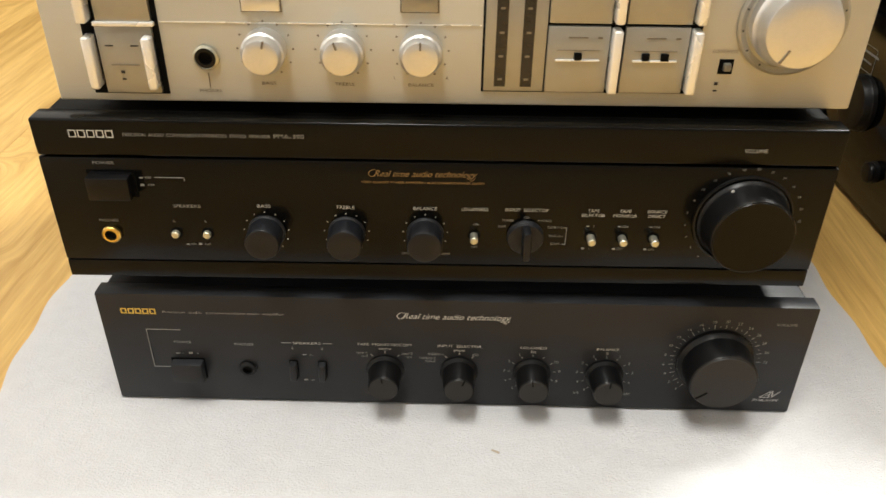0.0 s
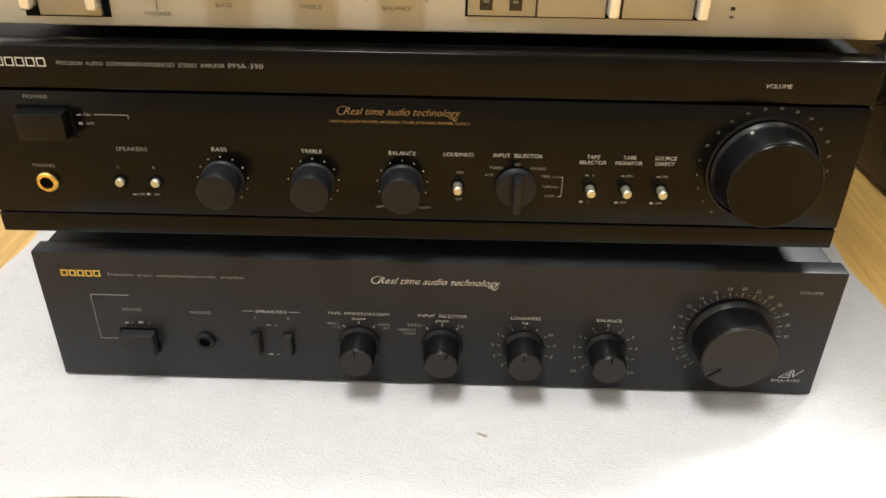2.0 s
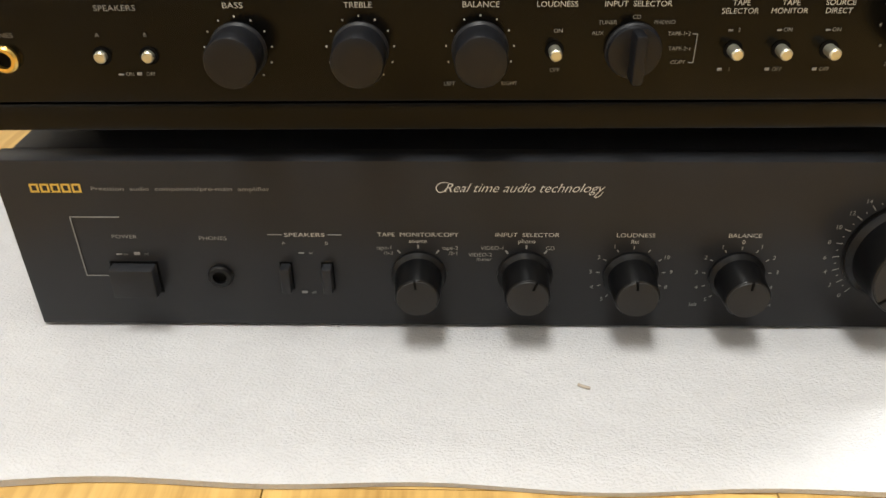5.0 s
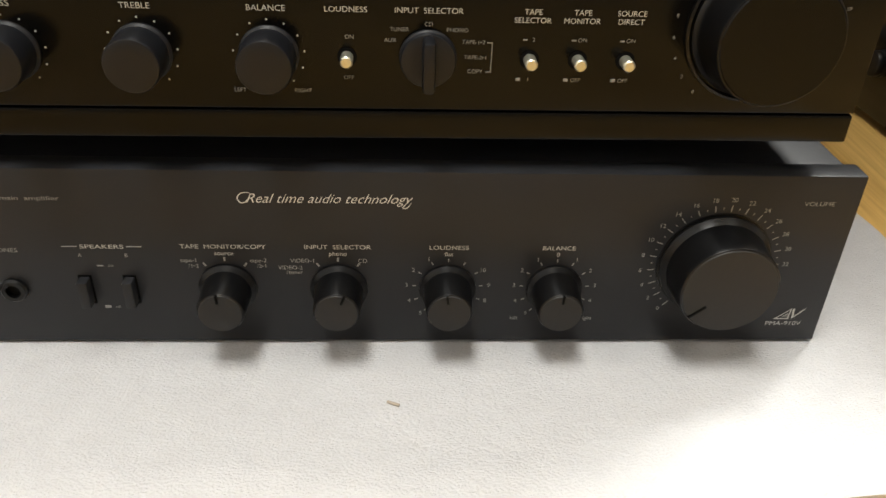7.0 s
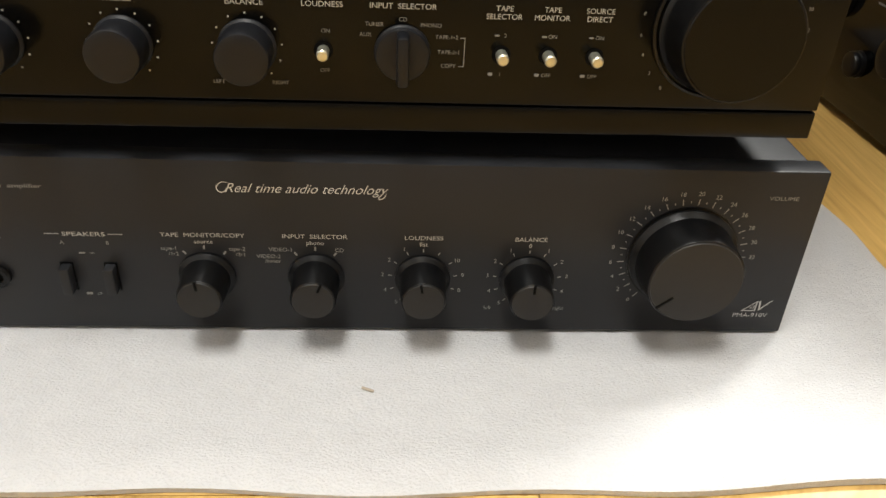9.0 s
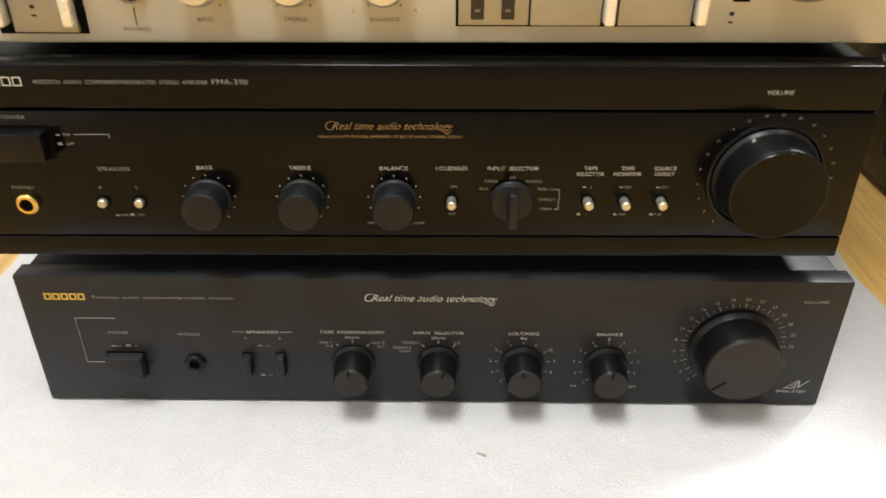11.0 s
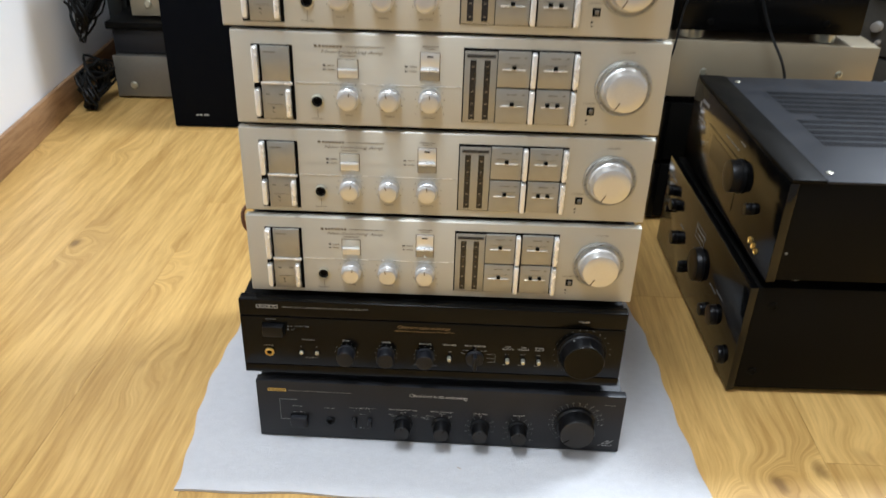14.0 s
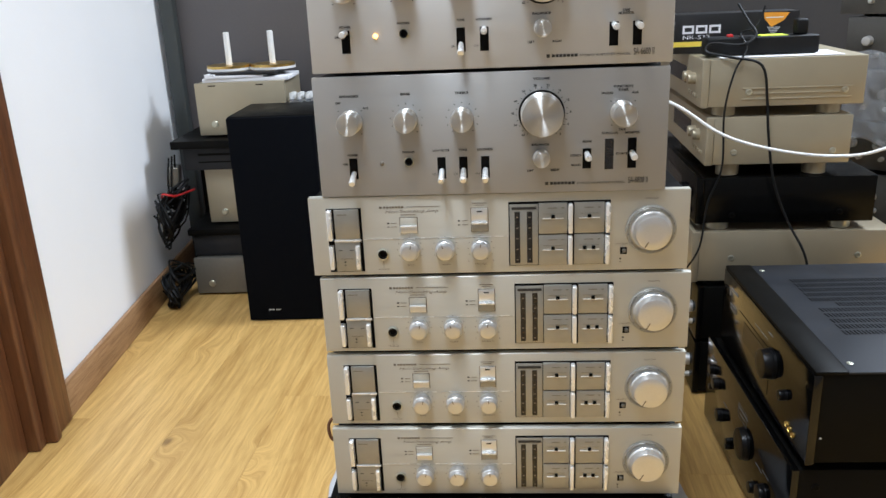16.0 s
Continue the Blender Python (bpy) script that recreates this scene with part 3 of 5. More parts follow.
    part("tick_marks", dial(vx, vz, 0.0258, 0.0288, -140, 90.4, 17, 0.00022), PRINT_SOFT, amp)
    part("tick_marks", dial(vx, vz, 0.0268, 0.0277, -132.8, 83.2, 16, 0.00022), PRINT_GREY, amp)
    for i in range(17):
        a = radians(-140 + 14.4 * i)
        word(str(2 * i), vx + 0.0318 * math.sin(a), vz + 0.0312 * math.cos(a), 0.0020, PRINT_SOFT, amp)
    word("VOLUME", 0.2030, 0.0730, 0.0019, PRINT_GREY, amp, fit=0.013)
    for name, edge, width in (("emblem_triangle", ((0.1984, 0.0136), (0.2054, 0.0136), (0.2058, 0.0197)), 0.28), ("emblem_core", ((0.2022, 0.0151), (0.2045, 0.0151), (0.2047, 0.0170)), 0.5)):
        own = bmesh.new()
        mid = (sum(p[0] for p in edge) / 3, sum(p[1] for p in edge) / 3)
        outer = [own.verts.new((px, -0.0004, pz)) for px, pz in edge]
        inner = [own.verts.new((px + (mid[0] - px) * width, -0.0004, pz + (mid[1] - pz) * width)) for px, pz in edge]
        for i in range(3):
            own.faces.new((outer[i], outer[(i + 1) % 3], inner[(i + 1) % 3], inner[i]))
        part(name, own, PRINT_WHITE, amp, smooth=0)
    own = bmesh.new()
    for pts in (((0.2062, 0.0194), (0.2071, 0.0194), (0.2074, 0.0152), (0.2067, 0.0136)), ((0.2067, 0.0136), (0.2074, 0.0152), (0.2110, 0.0188), (0.2128, 0.0199))):
        own.faces.new([own.verts.new((px, -0.0004, pz)) for px, pz in pts])
    part("emblem_stroke", own, PRINT_WHITE, amp, smooth=0)
    word("PMA-910V", 0.2035, 0.0112, 0.0022, PRINT_WHITE, amp, fit=0.0165)
    return amp


# ---- upper black gloss amplifier ----


def gloss_amplifier():
    amp = thing("stereo_amplifier", "glossy black stereo amplifier with bronze script on its front", "amplifier", pose(-0.0100, 0.0015, 0.105, 0, 0, 0.9))
    part("front_panel", box(-0.2185, 0.2185, 0, 0.014, 0.0122, 0.0785, 0.0007), BLACK_B, amp, "glossy black front panel")
    part("upper_fascia", box(-0.2185, 0.2185, 0.0, 0.014, 0.0795, 0.1010, 0.0012, 3), BLACK_B, amp)
    part("lower_fascia", box(-0.2185, 0.2185, 0.0002, 0.014, 0.0, 0.0114, 0.0008), BLACK_B, amp)
    part("case", box(-0.2165, 0.2165, 0.0142, 0.330, 0.002, 0.0985, 0.0015), STEEL_BLACK, amp, "black sheet-steel case")
    feet(amp, (-0.17, 0.17), (0.05, 0.26), 0.003, -0.0142, 0.016)
    for i in range(5):
        x0 = -0.1985 + i * 0.00495
        part("brand_glyph", glyph(x0, x0 + 0.0042, 0.0905, 0.0950, 0.0007), PRINT_WHITE, amp, "pale brand mark", smooth=0)
    word("PRECISION  AUDIO  COMPONENT/INTEGRATED  STEREO  AMPLIFIER", -0.1695, 0.0925, 0.0019, PRINT_GREY, amp, fit=0.079, align="LEFT")
    word("PMA-390", -0.0888, 0.0927, 0.0025, PRINT_WHITE, amp, fit=0.0160, align="LEFT", thick=-0.03)
    script(amp, -0.0080, 0.0715, 0.0565, 0.0038, PRINT_BRONZE)
    word("HIGH QUALITY POWER AMPLIFIER / PURE DYNAMIC POWER SUPPLY", -0.0085, 0.0662, 0.0014, PRINT_BRONZE, amp, fit=0.068)
    word("POWER", -0.1835, 0.0755, 0.0018, PRINT_GREY, amp, fit=0.012)
    part("power_button", box(-0.1925, -0.1690, -0.0085, 0.002, 0.0560, 0.0700, 0.0010), KNOB_BLACK, amp, "wide black power button")
    part("button_gap", bars([(-0.1940, -0.1675, 0.0545, 0.0715)], y=-0.0003), DARK, amp)
    word("ON", -0.1605, 0.0668, 0.0015, PRINT_GREY, amp), word("OFF", -0.1595, 0.0622, 0.0015, PRINT_GREY, amp)
    part("on_off_mark", bars([(-0.1655, -0.1635, 0.0663, 0.0669), (-0.1655, -0.1635, 0.0615, 0.0628)]), PRINT_GREY, amp)
    part("bracket_line", bars([(-0.1570, -0.1405, 0.0668, 0.0671), (-0.1408, -0.1405, 0.0650, 0.0671)]), PRINT_GREY, amp)
    word("PHONES", -0.1880, 0.0390, 0.0018, PRINT_GREY, amp, fit=0.011)
    jack(amp, -0.1880, 0.0300, 0.0054, BRASS, 0.62)
    word("SPEAKERS", -0.1420, 0.0490, 0.0021, PRINT_GREY, amp, fit=0.0155)
    word("A", -0.1508, 0.0390, 0.0016, PRINT_GREY, amp), word("B", -0.1328, 0.0390, 0.0016, PRINT_GREY, amp)
    word("ON", -0.1415, 0.0238, 0.0014, PRINT_GREY, amp), word("OFF", -0.1335, 0.0238, 0.0014, PRINT_GREY, amp)
    part("on_off_mark", bars([(-0.1460, -0.1440, 0.0233, 0.0239), (-0.1388, -0.1370, 0.0233, 0.0245)]), PRINT_GREY, amp)

    def pin(x, z, reach):
        part("pin_switch", spin(x, z, [(0.0023, 0), (0.0023, -reach + 0.0006), (0.0018, -reach), (0, -reach - 0.0001)], 18), PIN, amp, "nickel push pin")
        part("switch_hole", spin(x, z, [(0.0036, -0.0003), (0.0030, -0.0004), (0, -0.0004)], 20), DARK, amp)

    pin(-0.1508, 0.0310, 0.003), pin(-0.1328, 0.0310, 0.003)
    for bx, text, wide in ((-0.0985, "BASS", 0.0075), (-0.0525, "TREBLE", 0.0105), (-0.0075, "BALANCE", 0.0135)):
        word(text, bx, 0.0498, 0.0021, PRINT_WHITE, amp, fit=wide)
        knob(amp, bx, 0.0330, 0.0108, 0.0099, 0.0155, CAP_B, skirt_len=0.001, rim=0.0009)
        own = bmesh.new()
        for i in range(11):
            a = radians(-140 + 28 * i)
            box(bx + 0.0128 * math.sin(a) - 0.0003, bx + 0.0128 * math.sin(a) + 0.0003, -0.0004, -0.0001, 0.0330 + 0.0128 * math.cos(a) - 0.0003, 0.0330 + 0.0128 * math.cos(a) + 0.0003, bm=own)
        part("tick_marks", own, PRINT_WHITE, amp)
    word("LEFT", -0.0190, 0.0195, 0.0015, PRINT_GREY, amp), word("RIGHT", 0.0040, 0.0195, 0.0015, PRINT_GREY, amp)
    word("LOUDNESS", 0.0205, 0.0498, 0.0020, PRINT_WHITE, amp, fit=0.015)
    word("ON", 0.0215, 0.0400, 0.0015, PRINT_GREY, amp), word("OFF", 0.0210, 0.0248, 0.0015, PRINT_GREY, amp)
    pin(0.0205, 0.0325, 0.007)
    word("INPUT  SELECTOR", 0.0500, 0.0498, 0.0020, PRINT_WHITE, amp, fit=0.0245)
    sel = knob(amp, 0.0500, 0.0325, 0.0106, 0.0102, 0.0045, CAP_B, name="selector_knob", skirt_len=0.001)
    part("lever", box(0.0477, 0.0523, -0.0140, -0.004, 0.0232, 0.0422, 0.0015), CAP_B, sel)
    for text, dx, dz in (("CD", 0, 0.0125), ("TUNER", -0.0105, 0.0105), ("AUX", -0.0138, 0.0065), ("PHONO", 0.0105, 0.0105), ("TAPE-1\u25b82", 0.0165, 0.0062), ("TAPE-2\u25b81", 0.0175, 0.0005), ("COPY", 0.0175, -0.0048)):
        word(text, 0.0500 + dx, 0.0325 + dz, 0.0015, PRINT_GREY, amp)
    part("bracket_line", bars([(0.0715, 0.0735, 0.0384, 0.0387), (0.0715, 0.0735, 0.0274, 0.0277), (0.0732, 0.0735, 0.0274, 0.0387)]), PRINT_GREY, amp)
    for bx, one, two, up, down in ((0.0875, "TAPE", "SELECTOR", "2", "1"), (0.1055, "TAPE", "MONITOR", "ON", "OFF"), (0.1235, "SOURCE", "DIRECT", "ON", "OFF")):
        word(one, bx, 0.0500, 0.0020, PRINT_WHITE, amp), word(two, bx, 0.0470, 0.0020, PRINT_WHITE, amp)
        word(up, bx + 0.001, 0.0400, 0.0015, PRINT_GREY, amp), word(down, bx, 0.0248, 0.0015, PRINT_GREY, amp)
        part("on_off_mark", bars([(bx - 0.0030, bx - 0.0013, 0.0396, 0.0402), (bx - 0.0045, bx - 0.0028, 0.0243, 0.0254)]), PRINT_GREY, amp)
        pin(bx, 0.0325, 0.007)
    vx, vz = 0.1722, 0.0455
    word("VOLUME", 0.1705, 0.0885, 0.0021, PRINT_WHITE, amp, fit=0.0125)
    part("knob_ring", spin(vx, vz, [(0.0282, -0.0002), (0.0280, -0.0014), (0.0270, -0.0018), (0.0264, -0.0004)], 64), KNOB_BLACK, amp)
    vol = knob(amp, vx, vz, 0.0258, 0.0232, 0.0200, KNOB_BLACK, cap=BLACK_B, name="volume_knob", rim=0.0012, seg=64, skirt_len=0.002)
    dot = spin(vx, vz, [(0.0010, -0.0075), (0, -0.0082)], 10)
    bmesh.ops.translate(dot, vec=(-0.0120, 0, 0.0222), verts=dot.verts)
    part("pointer", dot, PRINT_WHITE, vol)
    for i in range(17):
        a = radians(-140 + 14.4 * i)
        word(str(2 * i), vx + 0.0322 * math.sin(a), vz + 0.0322 * math.cos(a), 0.0014, PRINT_GREY, amp)
    return amp


# ---- champagne amplifier with meters, four of them ----


def champagne_amplifier():
    amp = thing("stereo_amplifier", "champagne silver stereo amplifier with twin meters and flap switches", "amplifier", group="stacked silver amplifiers")
    part("front_panel", box(-0.2135, 0.2135, 0, 0.010, 0.0, 0.0935, 0.0012, 3), ALU, amp, "brushed champagne aluminium front panel")
    part("case", box(-0.2085, 0.2085, 0.0102, 0.310, 0.003, 0.0915, 0.0015), STEEL_BLACK, amp, "dark sheet-steel case")
    feet(amp, (-0.16, 0.16), (0.05, 0.25), 0.004, -0.0045, 0.013)
    # power flap block
    part("recess", bars([(-0.1935, -0.1535, 0.0045, 0.0805)], y=-0.0003), DARK, amp)
    part("flap", box(-0.1845, -0.1565, -0.0030, 0.001, 0.0435, 0.0795, 0.0006), PLATE, amp, "satin grey flap")
    part("flap", box(-0.1860, -0.1570, -0.0026, 0.001, 0.0055, 0.0425, 0.0006), PLATE, amp, "satin grey flap")
    part("flap_lever", box(-0.1925, -0.1870, -0.0085, 0.001, 0.0440, 0.0795, 0.0014, 3), CHROME, amp, "bright metal lever")
    part("flap_lever", box(-0.1925, -0.1875, -0.0080, 0.001, 0.0090, 0.0370, 0.0014, 3), CHROME, amp, "bright metal lever")
    part("flap_lever", box(-0.1620, -0.1570, -0.0080, 0.001, 0.0090, 0.0370, 0.0014, 3), CHROME, amp, "bright metal lever")
    part("flap_edge", box(-0.1860, -0.1550, -0.0042, -0.001, 0.0418, 0.0440, 0.0004), CHROME, amp)
    part("lettering_bar", bars([(-0.1815, -0.1700, 0.0735, 0.0743), (-0.1805, -0.1660, 0.0210, 0.0214)], y=-0.0034), PRINT_BROWN, amp)
    part("on_off_mark", bars([(-0.1765, -0.1745, 0.0165, 0.0180), (-0.1765, -0.1745, 0.0130, 0.0138), (-0.1820, -0.1780, 0.0310, 0.0317), (-0.1690, -0.1650, 0.0310, 0.0317)], y=-0.0030), PRINT_DARK, amp)
    # brand and model marks as plain strokes
    part("brand_mark", bars([(-0.1325, -0.1295, 0.0792, 0.0818)] + [(-0.1280 + 0.0034 * i, -0.1253 + 0.0034 * i, 0.0794, 0.0816) for i in range(7)]), PRINT_BROWN, amp, "brand mark")
    part("lettering_bar", bars([(-0.1015, -0.0640, 0.0803, 0.0808)]), PRINT_BROWN, amp)
    word("Non-Switching Amp", -0.0960, 0.0752, 0.0032, PRINT_BROWN, amp, fit=0.060, lean=0.25)
    part("panel_line", bars([(-0.1530, 0.0125, 0.0432, 0.0438)], y=-0.0005), CHROME, amp)
    # two rocker buttons
    part("button_frame", bars([(-0.1105, -0.0895, 0.0490, 0.0685)], y=-0.0003), PRINT_BROWN, amp)
    rocker = part("rocker_button", box(-0.1097, -0.0903, -0.0010, 0.001, 0.0592, 0.0678, 0.0004), ALU, amp, "champagne rocker button")
    part("rocker_lower_half", box(-0.1097, -0.0903, -0.0018, 0.001, 0.0497, 0.0572, 0.0005), SILVER_TOP, rocker, "pale lower half")
    part("rocker_lip", box(-0.1097, -0.0903, -0.0052, -0.0008, 0.0572, 0.0594, 0.0007), CHROME, rocker)
    part("button_frame", bars([(-0.0295, -0.0095, 0.0495, 0.0775)], y=-0.0003), PRINT_BROWN, amp)
    rocker = part("rocker_button", box(-0.0287, -0.0103, -0.0016, 0.001, 0.0618, 0.0770, 0.0005), SILVER_TOP, amp, "pale rocker button")
    part("rocker_lower_half", box(-0.0287, -0.0103, -0.0020, 0.001, 0.0503, 0.0594, 0.0005), PLATE, rocker, "grey lower half")
    part("rocker_lip", box(-0.0287, -0.0103, -0.0058, -0.0008, 0.0595, 0.0619, 0.0007), CHROME, rocker)
    part("button_slot", bars([(-0.0225, -0.0165, 0.0728, 0.0742)], y=-0.0021), DARK, amp)
    part("on_off_mark", bars([(-0.1245, -0.1220, 0.0610, 0.0625), (-0.1245, -0.1220, 0.0570, 0.0580), (-0.0440, -0.0415, 0.0620, 0.0636), (-0.0440, -0.0415, 0.0575, 0.0586)]), PRINT_DARK, amp)
    part("lettering_bar", bars([(-0.1200, -0.1135, 0.0613, 0.0620), (-0.1200, -0.1135, 0.0572, 0.0578), (-0.0395, -0.0325, 0.0625, 0.0632), (-0.0395, -0.0325, 0.0578, 0.0584), (-0.1085, -0.0915, 0.0712, 0.0718), (-0.0275, -0.0115, 0.0826, 0.0833), (-0.0245, -0.0145, 0.0803, 0.0809)]), PRINT_BROWN, amp)
    # socket and three tone knobs
    jack(amp, -0.1315, 0.0250, 0.0060, KNOB_BLACK, 0.6)
    part("socket_rim", spin(-0.1315, 0.0250, [(0.0066, -0.0003), (0.0066, -0.0022), (0.0056, -0.0028), (0.0052, -0.0014)], 30), PIN, amp)
    word("PHONES", -0.1315, 0.0065, 0.0018, PRINT_BROWN, amp, fit=0.012)
    part("panel_line", bars([(-0.1317, -0.1313, 0.0085, 0.0165)]), PRINT_BROWN, amp)
    for bx, text, wide, turn in ((-0.1000, "BASS", 0.0075, 15), (-0.0595, "TREBLE", 0.0105, -20), (-0.0190, "BALANCE", 0.0135, 0)):
        knob(amp, bx, 0.0300, 0.0112, 0.0094, 0.0155, ALU_KNOB, name="tone_knob", skirt_len=0.0095, rim=0.0010, pointer=turn, pointer_mat=PRINT_BROWN)
        part("tick_marks", dial(bx, 0.0300, 0.0140, 0.0150, -150, 150, 11, 0.0005), PRINT_BROWN, amp)
        word(text, bx, 0.0110, 0.0018, PRINT_BROWN, amp, fit=wide)
    word("L", -0.0330, 0.0150, 0.0018, PRINT_BROWN, amp), word("R", -0.0050, 0.0150, 0.0018, PRINT_BROWN, amp)
    # meters and four selector flaps
    part("recess", bars([(0.0130, 0.1262, 0.0080, 0.0832)], y=-0.0003), DARK, amp)
    part("meter_plate", box(0.0142, 0.0460, -0.0016, 0.001, 0.0088, 0.0805, 0.0004), PLATE, amp, "satin grey meter plate")
    part("meter_caption", bars([(0.0165, 0.0440, 0.0745, 0.0775)], y=-0.0020), PRINT_DARK, amp)
    for mx in (0.0197, 0.0335):
        meter = part("meter_window", bars([(mx, mx + 0.0060, 0.0115, 0.0720)], y=-0.0020), METER, amp, "dark smoked meter window")
        part("segments", bars([(mx + 0.0018, mx + 0.0042, 0.0150 + 0.0125 * i, 0.0162 + 0.0125 * i) for i in range(5)], y=-0.0023, thick=0.0001), PRINT_BROWN, meter)
    for px0, px1, lever in ((0.0466, 0.0785, 0.0792), (0.0862, 0.1195, 0.1204)):
        for z0, z1, two in ((0.0460, 0.0815, False), (0.0090, 0.0445, px0 > 0.08)):
            fl = part("selector_flap", box(px0, px1, -0.0030, 0.001, z0, z1, 0.0005), PLATE, amp, "satin grey selector flap")
            mid = (px0 + px1) / 2
            zs = z0 + 0.0185
            part("slot_edge", box(mid - 0.0115, mid + 0.0115, -0.0042, -0.0028, zs - 0.0012, zs - 0.0002, 0.0003), CHROME, fl)
            for dx in ((-0.0050, 0.0050) if two else (0.0,)):
                part("indicator", box(mid + dx - 0.0020, mid + dx + 0.0020, -0.0046, -0.0028, zs - 0.0004, zs + 0.0034, 0.0003), DARK, fl, "small dark indicator")
            part("lettering_bar", bars([(mid - 0.0055, mid + 0.0045, z1 - 0.0060, z1 - 0.0053), (mid + 0.0095, mid + 0.0120, z1 - 0.0062, z1 - 0.0052), (mid - 0.0110, mid + 0.0110, zs + 0.0045, zs + 0.0047)], y=-0.0034), PRINT_BROWN, fl)
            part("flap_lever", box(lever, lever + 0.0050, -0.0085, 0.001, z0 + 0.0008, z1 - 0.0008, 0.0014, 3), CHROME, amp, "bright metal lever")
    part("small_button", box(0.1403, 0.1440, -0.0030, 0.001, 0.0215, 0.0255, 0.0004), DULL, amp)
    part("button_frame", bars([(0.1380, 0.1456, 0.0192, 0.0273)], y=-0.0003), DARK, amp)
    part("on_off_mark", bars([(0.1375, 0.1395, 0.0130, 0.0146), (0.1375, 0.1395, 0.0095, 0.0103)]), PRINT_DARK, amp)
    word("LOUDNESS", 0.1400, 0.0315, 0.0018, PRINT_BROWN, amp, fit=0.013)
    vx, vz = 0.1715, 0.0475
    word("VOLUME", vx, 0.0835, 0.0018, PRINT_BROWN, amp, fit=0.014)
    part("volume_ring", spin(vx, vz, [(0.0282, -0.0002), (0.0282, -0.0012), (0.0268, -0.0022), (0.0240, -0.0008)], 64), PLATE, amp, "satin ring round the volume knob")
    part("tick_marks", dial(vx, vz, 0.0252, 0.0262, -150, 150, 13, 0.0005, y=-0.0021), PRINT_DARK, amp)
    knob(amp, vx, vz, 0.0224, 0.0196, 0.0170, ALU_KNOB, name="volume_knob", skirt_len=0.006, rim=0.0014, seg=64, pointer=-150, pointer_mat=PRINT_BROWN)
    return amp


# ---- silver amplifier with turned knobs, two of them ----


def silver_amplifier(lit):
    label = "silver stereo amplifier with turned knobs, " + ("power lamp glowing orange" if lit else "power lamp unlit")
    amp = thing("stereo_amplifier", label, "amplifier", group="silver amplifiers with turned knobs")
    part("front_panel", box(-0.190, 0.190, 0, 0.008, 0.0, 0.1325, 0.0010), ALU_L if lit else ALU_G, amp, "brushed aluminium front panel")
    part("case", box(-0.187, 0.187, 0.0082, 0.300, 0.003, 0.1300, 0.0015), STEEL_BLACK, amp, "dark steel case")
    feet(amp, (-0.14, 0.14), (0.05, 0.24), 0.004, -0.0042, 0.013)
    for bx, bz, r, text, wide in ((-0.1505, 0.0840, 0.0128, "SPEAKERS", 0.021), (-0.0890, 0.0848, 0.0122, "BASS", 0.0105), (-0.0285, 0.0842, 0.0122, "TREBLE", 0.0150), (0.142, 0.0858, 0.0130, "FUNCTION", 0.020)):
        knob(amp, bx, bz, r, r * 0.96, 0.0220, TURNED, skirt_len=0.014, rim=0.0007)
        part("tick_marks", dial(bx, bz, 0.0168, 0.0180, -140, 140, 11 if r < 0.0125 else 4, 0.0005), PRINT_DARK, amp)
        word(text, bx, bz + 0.0275, 0.0023, PRINT_DARK, amp, thick=0.05, fit=wide)
    for text, dx, dz in (("PHONO", -0.0165, 0.0165), ("TUNER", 0.0, 0.0195), ("AUX", 0.0125, 0.0165)):
        word(text, 0.142 + dx, 0.0900 + dz, 0.0023, PRINT_DARK, amp, thick=0.05)
    word("OFF", -0.163, 0.1045, 0.0023, PRINT_DARK, amp, thick=0.05), word("A+B", -0.133, 0.0985, 0.0023, PRINT_DARK, amp, thick=0.05)
    vx = 0.0565
    part("volume_ring", spin(vx, 0.0875, [(0.0248, -0.0002), (0.0246, -0.0016), (0.0225, -0.0016)], 64), KNOB_BLACK, amp, "black ring round the volume knob")
    knob(amp, vx, 0.0875, 0.0226, 0.0218, 0.0240, TURNED, name="volume_knob", skirt_len=0.016, rim=0.0010, seg=64)
    part("tick_marks", dial(vx, 0.0875, 0.0262, 0.0280, -145, 145, 23, 0.0003), PRINT_DARK, amp)
    for i in range(12):
        a = radians(-140 + 280 * i / 11)
        word(str((62, 54, 48, 40, 34, 28, 22, 16, 12, 8, 4, 2)[i]), vx + 0.0308 * math.sin(a), 0.0875 + 0.0300 * math.cos(a), 0.0023, PRINT_DARK, amp, thick=0.05)
    word("VOLUME", vx, 0.1240, 0.0023, PRINT_DARK, amp, thick=0.05, fit=0.018)
    knob(amp, 0.0560, 0.0390, 0.0092, 0.0086, 0.0150, TURNED, name="balance_knob", skirt_len=0.009, rim=0.0006)
    word("BALANCE", 0.0550, 0.0535, 0.0023, PRINT_DARK, amp, thick=0.05, fit=0.019)
    word("LEFT", 0.0440, 0.0250, 0.0023, PRINT_DARK, amp, thick=0.05), word("RIGHT", 0.0710, 0.0250, 0.0023, PRINT_DARK, amp, thick=0.05)

    def slot(x, z0, z1, at, text, top):
        part("switch_slot", bars([(x - 0.0046, x + 0.0046, z0, z1)], y=-0.0003), DARK, amp, "black switch slot")
        own = spin(0, 0, [(0.0026, 0.004), (0.0036, -0.0195), (0.0030, -0.0208), (0, -0.0210)], 18)
        lean = 22 if at - z0 < 0.010 else 4
        bmesh.ops.transform(own, matrix=Matrix.Translation((x, 0, at + 0.003)) @ Matrix.Rotation(radians(lean), 4, "X"), verts=own.verts)
        part("switch_lever", own, CHROME, amp, "bright round switch lever")
        if text:
            word(text, x, top, 0.0023, PRINT_DARK, amp, thick=0.05)

